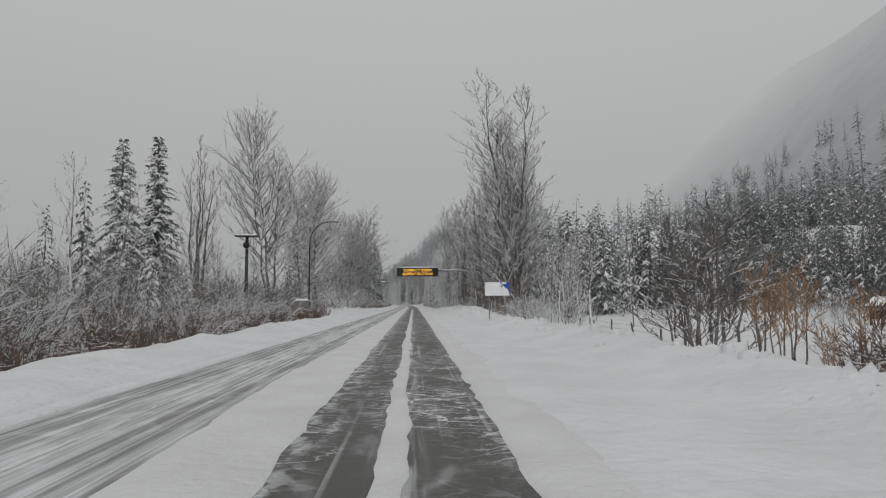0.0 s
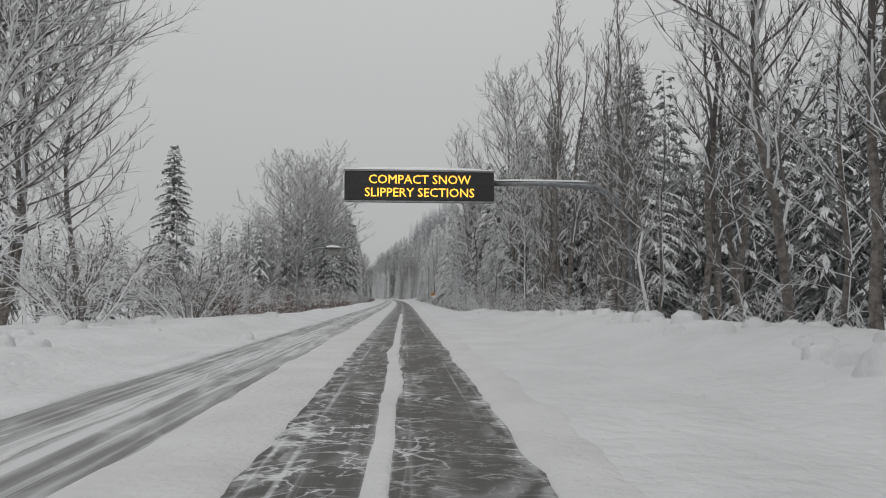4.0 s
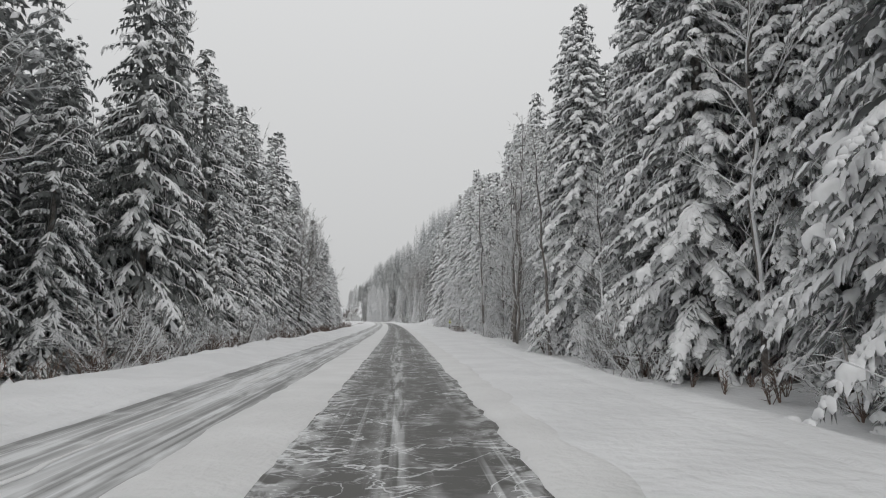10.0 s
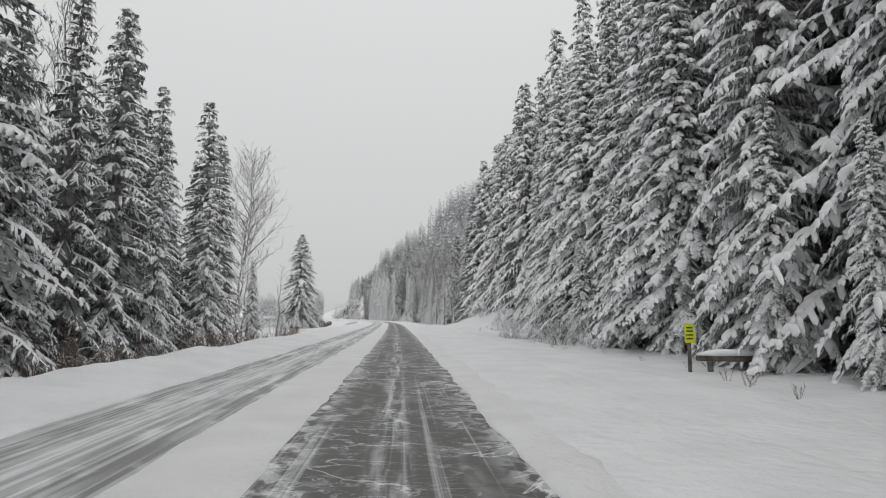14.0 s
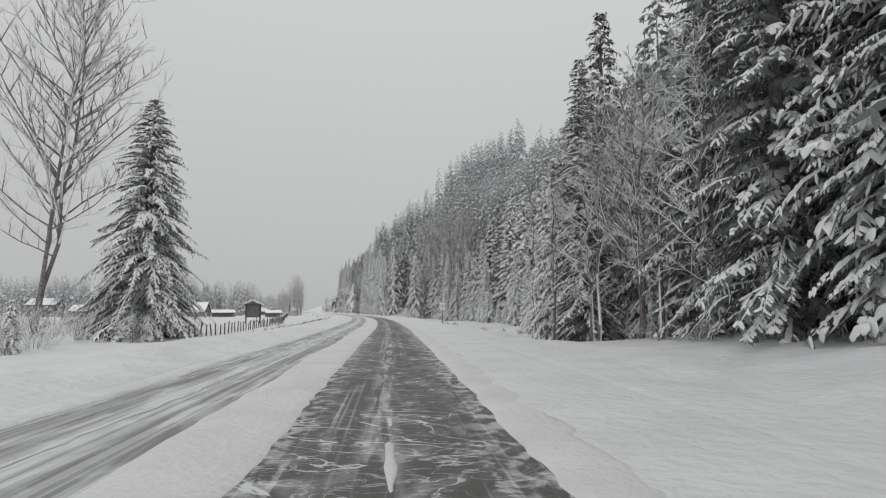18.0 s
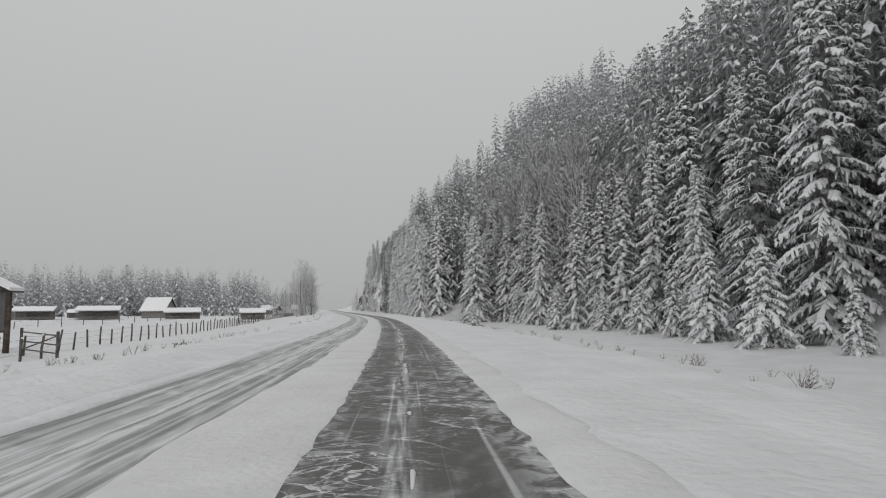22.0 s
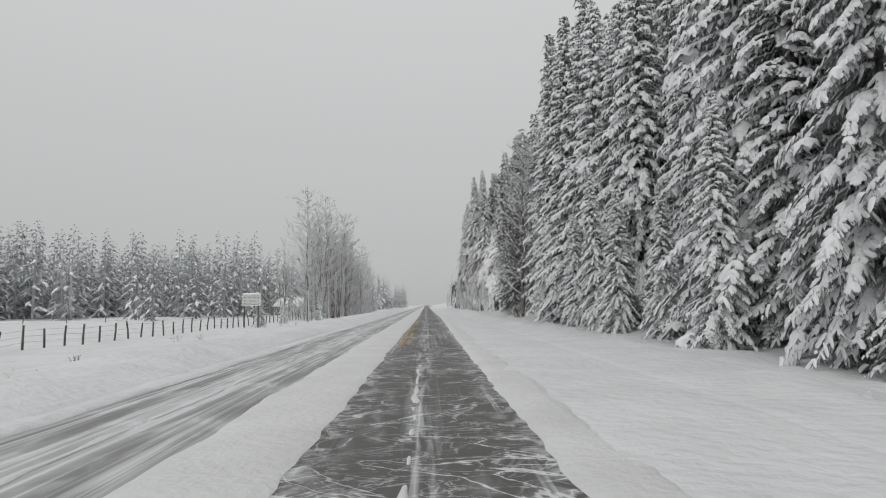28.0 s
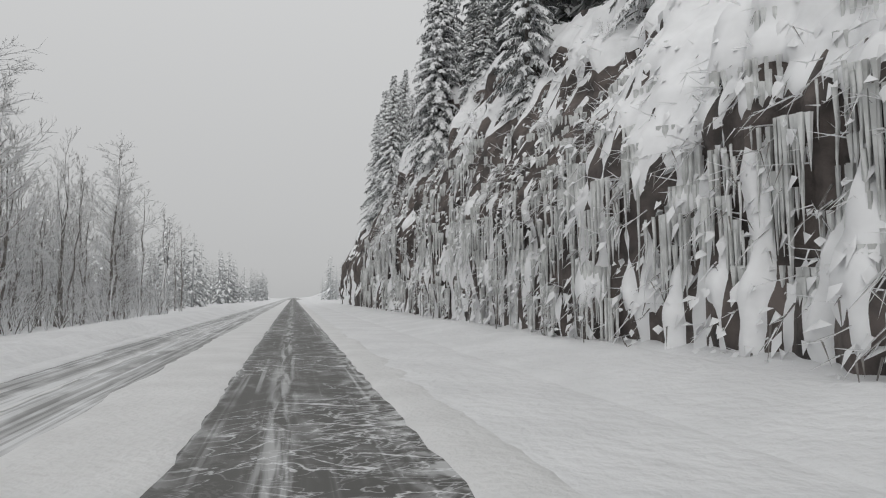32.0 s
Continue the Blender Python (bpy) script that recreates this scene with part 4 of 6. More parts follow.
scatter(HEAVY, 232, 322, -13, -11.2, 8, .3, .55)
scatter(FROST, 200, 255, -12.5, -9.8, 4.2, .9, 1.4)
scatter(BROWN, 180, 335, -10.8, -8.8, 9.5, .7, 1.1)
DARK[2].put(331, -17.2, 1.0)
LONE.put(402, -19.8, 1.17, wide=.95)
GRAND[0].put(417, -36.5, 1.5)
SLIM[0].put(389, -27, 1.0)
scatter(FROST, 372, 400, -26, -17, 3.4, .7, 1.1)
scatter(YOUNG, 376, 396, -26, -20, 5, .5, .9)
scatter(SLIM, 338, 352, -20, -14, 4, .6, .9)
# right side, first stretch: the meadow and its edge
GRAND[1].put(74, 12.1, 1.05, wide=1.35)
GRAND[1].put(75.8, 13.8, .95)
BARE[1].put(76.5, 11.3, 1.0)
BARE[2].put(116.2, 9.6, 1.1)
BARE[2].put(110.4, 11.6, 1.02)
BARE[0].put(96, 12, 1.0)
BARE[0].put(133, 10.2, 1.1)
CLOSE_DARK[0].put(137, 11.6, .72)
CLOSE_DARK[1].put(141.5, 12, .8)
BARE[0].put(140, 12.6, 1.25)
GRAND[1].put(171, 11.4, 1.05)
FROSTED.put(157.5, 9.5, 1.0, wide=1.25)
FROSTED.put(147, 10.5, .6)
FROSTED.put(151.5, 9.2, .42)
scatter(SLIM, 64, 96, 14, 24, 5.5, .6, .95)
scatter(SLIM, 54, 72, 12.5, 20, 1.9, .5, .75)
CLUMP.put(18.2, 9.3, 1.0, wide=1.25)
CLUMP.put(19.6, 9.1, .75, wide=1.2)
for s, u, k in WILLOWS:
    WILLOW.put(s, u, k)
scatter(BROWN, 13, 22, 12.5, 18, 1.8, .8, 1.3)
scatter(YOUNG, 40, 66, -26, -16, 5, .7, 1.2)
scatter(FROST, 46, 100, 9.5, 15, 4.2, .8, 1.3)
scatter(BROWN, 56, 75, 8.5, 11, 2.2, .6, 1.1)
scatter(FROST, 55, 110, 40, 75, 9, 1.2, 1.8)
# right side, the forest close to the road
scatter(CLOSE, 142, 168, 13, 15.5, 4.6, .7, 1.1)
scatter(CLOSE_DARK + CLOSE[1:2], 168, 204, 10.2, 12, 3.8, .8, 1.2)
scatter(CLOSE, 204, 238, 10.2, 12, 3.6, .8, 1.25)
scatter(FROST, 140, 164, 8.2, 11, 2.6, .9, 1.5)
scatter(HEAVY + DARK, 168, 238, 12.5, 14.5, 4.2, .8, 1.15)
scatter(FINE_DARK, 122, 146, 14, 20, 2.8, .8, 1.1)
scatter(CLOSE, 172, 205, 8.8, 9.8, 11, .35, .55)
scatter(FROST, 104, 232, 8.2, 10.5, 4.4, .7, 1.3)
scatter(SLIM, 205, 262, 8.2, 12, 6.5, .7, 1.15)
SLIM[0].put(240.3, 8.6, 1.3, wide=.9)
BARE[2].put(272, 16, 1.2)
scatter(CLOSE, 240.5, 258, 12.2, 13.8, 3.2, .8, 1.2)
for s, u, k in ((246, 10.6, .5), (251.5, 9.8, .62), (255, 11.2, .7), (243, 11, .45), (266, 10.5, .45)):
    FROSTED.put(s, u, k)
scatter(CLOSE, 258, 332, 11.8, 13.4, 3.6, .8, 1.3)
scatter(FINE, 256, 332, 14.5, 16.5, 4.0, 1.15, 1.45)
scatter(CLOSE[:2], 258, 318, 10.2, 11.4, 7, .3, .5)
scatter(FROST, 242, 252, 7.2, 9.5, 1.6, .5, .9)
RIMED.put(262.6, 6.9, 1.0)
scatter(BROWN, 258, 268, 6.4, 7.4, 3, .4, .6)
scatter(FROST, 302, 330, 8.4, 10.5, 4, .5, .9)
# right side, the forest on the bank
scatter(FINE + FINE_DARK, 330, 370, 12.5, 16, 3.2, .95, 1.25)
scatter(FINE + FINE_DARK, 370, 382, 12.5, 16, 3.5, .6, .95)
scatter(BARE, 338, 392, 13, 20, 11, .6, .85)
DARK[1].put(404, 19.3, 1.55)
CLOSE_DARK[0].put(368.5, 12.2, 1.15)
CLOSE_DARK[0].put(373.5, 12.6, 1.1)
CLOSE_DARK[1].put(364, 13.4, 1.15)
CLOSE_DARK[1].put(383, 10.6, .8)
CLOSE_DARK[0].put(386.5, 11.8, 1.0)
FINE[2].put(390, 10.9, .62)
SLIM[2].put(384, 9.0, .7)
scatter(FROST, 340, 385, 9.5, 12, 4.5, .35, .6)
scatter(BARE[:2], 376, 400, 10.5, 16, 3.5, .55, .8)
scatter(SLIM, 374, 396, 9.5, 14, 4, .55, .8)
scatter(SLIM + BARE[2:], 80, 128, 9.5, 15, 3.6, .7, 1.0)
scatter(BARE[:2], 292, 332, -27, -21, 7, .8, 1.0)
# right side, open snow with the hillside forest behind it
scatter(FINE + FINE_DARK, 405, 552, 24, 29, 3.3, .75, 1.2)
scatter(BARE, 410, 500, 25, 36, 12, .8, 1.1)
scatter(BARE[:2] + GRAND[:1], 500, 556, 24, 30, 5.5, .75, 1.0)
CLOSE[0].put(514, 22.5, 1.0, label="tall spruce buried in thick clumps of snow")
FINE[1].put(520, 24.2, .62)
CLOSE[0].put(472, 22.5, .72)
FINE[1].put(464.5, 26.5, 1.2)
FINE[0].put(497, 21.5, .72)
CLOSE[0].put(439, 19.5, .6)
HEAVY[1].put(436, 20.5, .5)
scatter(YOUNG, 408, 550, 19, 23.5, 6.5, .6, 1.3)
YOUNG[0].put(414, 15.5, 1.0)
YOUNG[1].put(410.5, 14.8, .95)
YOUNG[0].put(514.2, 12.6, .55, wide=1.9, label="small spruce bent under a cap of snow")
scatter(BROWN, 410, 545, 10, 14, 9, .18, .45)
for s, u, k in ((520, 7.8, .26), (519.4, 7.0, .16), (521, 8.8, .2)):
    BROWN[0].put(s, u, k)
scatter(FROST, 522, 552, 24, 30, 2.6, 1.2, 1.9)
# right side, the last forest before the cliff
scatter(FINE, 541, 561, 19, 24, 3.6, .8, 1.1)
scatter(CLOSE, 553, 600, 10.2, 12, 3.2, .75, 1.3)
scatter(HEAVY, 553, 600, 12, 14.5, 4, .85, 1.15)
scatter(CLOSE[:2], 556, 590, 8.4, 9.4, 5.5, .3, .5)
scatter([FROSTED, RIMED], 598, 619, 10.2, 13, 5.0, .7, 1.1)
for s, u, k in ((611, 10.6, .75), (613.6, 9.5, .62), (616, 9.7, .72), (618.4, 11, .6), (609, 12, .9), (610.2, 9.3, .5), (612.2, 12.2, .85), (620.2, 12, .55)):
    SHADED.put(s, u, k)
FROSTED.put(604.6, 9.3, 1.0)
FROSTED.put(614.5, 8.7, .42)
FROSTED.put(381, 10.2, .62)
FROSTED.put(377, 12, .75)
FROSTED.put(372, 11.5, .7)
FROSTED.put(222, 9.2, .55)
FROSTED.put(128, 10.2, .8)
scatter(SLIM, 600, 616, 9.6, 14, 2.4, .5, .8)
scatter(FROST, 600, 617, 9.5, 12.5, 2.4, .4, .8)
scatter(BROWN, 604, 616, 8.8, 9.8, 2.4, .4, .7)
# left side, last stretch: poplars
for s, u, k in ((631, -14.6, .76), (634, -16, .8), (638, -13.4, .78), (642, -14.8, .82), (646, -13.2, .74), (650, -15.5, .76), (655, -14, .72), (661, -15.2, .7), (668, -14.4, .66), (676, -16, .66), (686, -15, .6)):
    POPLAR.put(s, u, k)
scatter(SLIM, 634, 720, -20, -13.5, 4.5, .5, .95)
scatter([FROSTED, RIMED], 630, 690, -19, -13, 2.8, .65, 1.1)
scatter(FROST, 640, 700, -20, -13, 5.5, .8, 1.3)
scatter([POPLAR, FROSTED], 640, 704, -22, -16.5, 4.2, .55, .75)
YOUNG[0].put(627.5, -14.2, .75)
YOUNG[0].put(606.6, -16.6, .55)
YOUNG[1].put(618, -17, .5)

# the rows behind, too many to tell apart
for _k, (_st, _lo, _hi) in enumerate((((206, 285, -20.5, -16.5, 2.6), 15, 21), ((150, 240, 14.5, 19, 2.3), 17, 25), ((240, 338, 15.5, 20, 2.3), 19, 26),
                                       ((326, 396, 17, 21, 3.2), 20, 27), ((556, 614, 13.5, 18, 2.4), 18, 24), ((632, 676, 13.5, 17, 2.2), 12, 19))):
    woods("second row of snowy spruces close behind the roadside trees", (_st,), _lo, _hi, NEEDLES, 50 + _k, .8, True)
woods("dark spruces behind the roadside cottonwoods", ((78, 125, 18, 30, 1.4),), 9, 15, DARK_NEEDLES, 34)
woods("dark spruces under the cottonwoods", ((184, 208, -36, -19, 1.1),), 12, 17, seed=33)
woods("rows of spruces behind the shrubs", ((14, 62, -40, -22, 2.2), (66, 135, -48, -22, 3.0), (130, 178, -46, -26, 3.5)), 6, 12, DARK_NEEDLES, seed=11)
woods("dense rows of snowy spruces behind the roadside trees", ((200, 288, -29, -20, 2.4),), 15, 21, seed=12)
woods("rows of snowy spruces at the end of the roadside trees", ((285, 326, -20.5, -16.5, 2.4), (288, 318, -29, -20, 2.8)), 10, 14, seed=22)
woods("dense spruce forest across the meadow", ((40, 150, 56, 68, 1.3), (50, 160, 68, 90, 1.6)), 10, 15, DARK_NEEDLES, 13, snowy=.45)
woods("spruce forest rising behind the meadow", ((60, 200, 90, 130, 1.6), ), 14, 20, NEEDLES, 23, snowy=.35)
woods("dark spruces on the rise behind the meadow", ((60, 175, 74, 102, 1.1),), 10, 15, DARK_NEEDLES, 43, snowy=.4)
woods("rows of spruces beside the meadow", ((100, 150, 26, 50, 1.5),), 13, 20, DARK_NEEDLES, seed=21, snowy=.5)
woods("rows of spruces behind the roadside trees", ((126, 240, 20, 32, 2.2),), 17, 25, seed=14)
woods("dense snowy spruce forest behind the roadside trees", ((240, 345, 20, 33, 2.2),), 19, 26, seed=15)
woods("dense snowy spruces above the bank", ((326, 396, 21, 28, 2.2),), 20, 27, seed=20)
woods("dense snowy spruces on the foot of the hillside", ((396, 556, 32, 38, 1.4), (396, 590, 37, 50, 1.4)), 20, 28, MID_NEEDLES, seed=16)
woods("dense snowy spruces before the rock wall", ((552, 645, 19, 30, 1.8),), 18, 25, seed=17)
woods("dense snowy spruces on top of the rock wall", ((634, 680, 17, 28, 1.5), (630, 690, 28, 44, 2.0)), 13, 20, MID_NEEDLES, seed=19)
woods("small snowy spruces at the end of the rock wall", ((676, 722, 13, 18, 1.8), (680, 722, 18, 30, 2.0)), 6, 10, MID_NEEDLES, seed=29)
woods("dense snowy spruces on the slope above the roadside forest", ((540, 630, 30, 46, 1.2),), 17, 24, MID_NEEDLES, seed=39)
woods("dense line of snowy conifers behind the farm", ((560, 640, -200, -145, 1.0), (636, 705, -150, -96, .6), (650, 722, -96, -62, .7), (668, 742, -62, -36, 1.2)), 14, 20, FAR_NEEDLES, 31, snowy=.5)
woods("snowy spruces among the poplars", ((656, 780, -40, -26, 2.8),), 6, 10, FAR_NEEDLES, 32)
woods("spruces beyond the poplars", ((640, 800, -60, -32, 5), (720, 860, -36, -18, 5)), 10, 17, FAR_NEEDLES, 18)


def thicket(label, stretches, tall, mat, seed, white=.35):
    """Tangled bare brush, too dense to tell its shrubs apart."""
    bag, rng = Bag(), random.Random(seed)
    for s0, s1, u0, u1, count in stretches:
        for _ in range(count):
            w = place(rng.uniform(s0, s1), rng.uniform(u0, u1)) - Vector((0, 0, .1))
            h = tall * rng.uniform(.55, 1.15)
            for k in range(5):
                a = rng.uniform(0, 6.28)
                d = Vector((math.cos(a), math.sin(a), rng.uniform(1.2, 3))).normalized()
                e = w + d * h
                twig_cone(bag, w, e, .022 * min(1.0, tall / 1.6))
                for q in range(9):
                    c = w.lerp(e, rng.uniform(.25, 1))
                    g = (d + Vector((rng.uniform(-1, 1), rng.uniform(-1, 1), rng.uniform(-.6, .5)))).normalized()
                    twig_cone(bag, c, c + g * h * rng.uniform(.1, .3), .017 * min(1.0, tall / 1.6))
    frost_slots(bag, white)
    return tagged(new("thicket", bag.mesh("thicket", mat, TREE_SNOW)), label, "brush", kind="stuff")


thicket("tangled frosted brush behind the turnout", ((58, 100, -34, -15, 90), (112, 205, -16, -10.5, 130), (4, 62, -26, -11, 230)), 3.8, TWIG, 1, .42)
thicket("tall tangled brush behind the turnout", ((60, 200, -34, -16, 170), (12, 66, -30, -15, 130)), 6.0, TWIG, 4, .42)
thicket("dry brown brush along the ditch", ((4, 62, -10.8, -8.2, 230), (110, 335, -11.5, -9, 200), (140, 232, 8.2, 11, 90)), 1.2, RED_TWIG, 2, .55)
thicket("frosted brush round the lone spruce", ((396, 424, -34, -21.5, 110),), 2.8, TWIG, 12, .2)
thicket("dry grass stalks standing out of the snow", ((398, 472, -11, -8.6, 90), (405, 548, 9, 14, 60), (255, 330, 7.5, 10, 50), (480, 600, -12, -8.5, 40)), .42, DRY, 6, .6)
thicket("reddish brush at the far edge of the meadow", ((52, 108, 42, 56, 170),), 2.3, RED_TWIG, 5, .5)
thicket("frosted brush under the roadside trees", ((60, 150, 10, 24, 90), (150, 240, 9, 13, 60), (44, 80, 20, 60, 40), (596, 620, 10, 15, 40), (640, 720, -28, -16, 50)), 2.4, TWIG, 3, .2)
thicket("frosted undergrowth below the poplars", ((629, 705, -21, -12.4, 150),), 3.4, TWIG, 9, .15)


# ---- woods too far off to count ----
def far_woods(name, label, spots, low, high, mat, seed):
    """Many small ragged spruces in one mesh."""
    rng = random.Random(seed)
    return stamped(name, label, [(place(s, u), rng.uniform(low, high)) for s, u in spots], mat, seed, 40, 1, .5, 1.35)


_r = random.Random(5)
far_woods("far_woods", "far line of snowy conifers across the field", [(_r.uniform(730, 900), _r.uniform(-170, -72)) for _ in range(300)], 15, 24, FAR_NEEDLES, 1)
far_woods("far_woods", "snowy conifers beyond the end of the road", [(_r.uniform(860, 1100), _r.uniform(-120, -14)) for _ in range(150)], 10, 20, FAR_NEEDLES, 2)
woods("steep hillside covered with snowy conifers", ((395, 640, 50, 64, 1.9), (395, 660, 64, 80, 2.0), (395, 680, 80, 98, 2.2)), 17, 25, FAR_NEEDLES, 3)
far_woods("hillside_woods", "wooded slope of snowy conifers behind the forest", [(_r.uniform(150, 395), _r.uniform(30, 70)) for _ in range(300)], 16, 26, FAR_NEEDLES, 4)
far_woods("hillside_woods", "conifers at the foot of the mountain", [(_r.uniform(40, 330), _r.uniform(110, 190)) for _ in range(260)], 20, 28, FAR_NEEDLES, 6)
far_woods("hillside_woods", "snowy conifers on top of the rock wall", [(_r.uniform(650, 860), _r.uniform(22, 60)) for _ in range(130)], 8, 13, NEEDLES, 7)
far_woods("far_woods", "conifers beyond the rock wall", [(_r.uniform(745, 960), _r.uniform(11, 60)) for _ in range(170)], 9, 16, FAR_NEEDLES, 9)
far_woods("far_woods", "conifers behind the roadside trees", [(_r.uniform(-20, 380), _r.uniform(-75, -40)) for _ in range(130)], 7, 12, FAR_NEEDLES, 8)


def hill(name, label, foot, crest, base, top, seed):
    """A long far mountain side."""
    bag, n, rows = Bag(), 60, 12
    for i in range(n + 1):
        for j in range(rows + 1):
            t, f = i / n, j / rows
            x = foot[0] + (foot[2] - foot[0]) * t + (crest[0] - foot[0] + (crest[2] - foot[2] - crest[0] + foot[0]) * t) * f
            y = foot[1] + (foot[3] - foot[1]) * t + (crest[1] - foot[1] + (crest[3] - foot[3] - crest[1] + foot[1]) * t) * f
            z = base + (top - base) * f ** .9 * (1 + .06 * noise.noise((t * 9, seed, 0))) + 7 * noise.noise((t * 30, f * 5, seed)) * f
            bag.v.append((x, y, z))
    for i in range(n):
        for j in range(rows):
            a = i * (rows + 1) + j
            bag.f.append((a, a + 1, a + rows + 2, a + rows + 1))
            bag.m.append(0)
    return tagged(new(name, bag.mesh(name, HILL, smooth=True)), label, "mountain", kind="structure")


hill("backdrop_mountain", "mountain side paled and made see-through to imitate cloud haze", (225, -400, 260, 1300), (430, -400, 450, 1300), 0, 280, 1.5)

_m = random.Random(15)
_slope = []
for _ in range(520):
    _y, _f = _m.uniform(40, 620), _m.random() ** 1.4 * .42
    _slope.append((Vector((225 + 35 * (_y + 400) / 1700 + 200 * _f, _y, 280 * _f ** .9 - 2)), _m.uniform(16, 24)))
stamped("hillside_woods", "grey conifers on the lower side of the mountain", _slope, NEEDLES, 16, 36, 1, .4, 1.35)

# ---- the rock wall ----
CLIFF_S = np.concatenate([np.arange(618, 652, 0.16), np.arange(652, 668, 0.25), np.arange(668, 722, 0.6)])
CLIFF_F = np.linspace(0, 1, 90)


def cliff_point(s, f):
    """A point on the rock wall, f from foot to top."""
    tall = float(np.interp(s, (618, 622, 627, 634, 645, 660, 672, 690, 722), (4.5, 8, 11, 13, 13.5, 16, 17, 15, 12)))
    lean = float(np.interp(s, (610, 618, 630, 650, 672, 722), (1.3, 1.1, .85, .5, .4, .5)))
    z = -.2 + (tall + .2) * f
    face = 8.1 - .9 * min(1, max(0, (s - 622) / 45)) + max(0, 621.5 - s) * .9
    u = face + tall * lean * max(0, f - .38) ** 1.2 + .35 * f
    steps = .7 * (noise.noise((s * .10 - f * 1.5, f * 7.0, 6.0)))
    ribs = noise.noise((s * .35, f * 2.0, 4.0)) * .9 + noise.noise((s * 1.0, f * 4.5, 8.0)) * .5 + noise.noise((s * 2.2, f * 2.2, 2.0)) * .3 + noise.noise((s * 1.3, f * 14, 12.0)) * .22
    return s, u + (ribs + steps) * (.4 + .8 * f), z + .5 * noise.noise((s * .4, f * 6, 1.0)) * f


def snow_depth(s, f, up):
    """How thick snow lies on the wall there; below zero it is bare rock."""
    drape = noise.noise((s * .22 + f * 1.2, f * 3.0, 12.0)) * .6 + noise.noise((s * .9, f * 6, 3.0)) * .35 + noise.noise((s * 2.2, f * 16, 5.0)) * .3
    streak = noise.noise((s * 2.1, f * 1.2, 7.0)) * .5 + noise.noise((s * 4.6, f * 2.4, 17.0)) * .65 + noise.noise((s * 3.4, f * 18, 27.0)) * .3
    low = min(1.0, max(0.0, 1.7 - f / .32))
    high = max(0.0, (f - .45) / .5)
    near = max(0.0, 1 - abs(s - 622) / 6) * .26 * (1 if f > .25 else .3)
    bare = max(0.0, 1 - abs(f - .5) / .22) * min(1.0, max(0.0, (s - 640) / 6)) * .2
    near += max(0.0, 1 - abs(s - 634) / 4.5) * .28 * (1 if f > .45 else 0.1)
    return (up - .45) * .5 + drape * .34 + streak * (.22 + .7 * low) + .17 * low + .22 * high + near - bare - .02


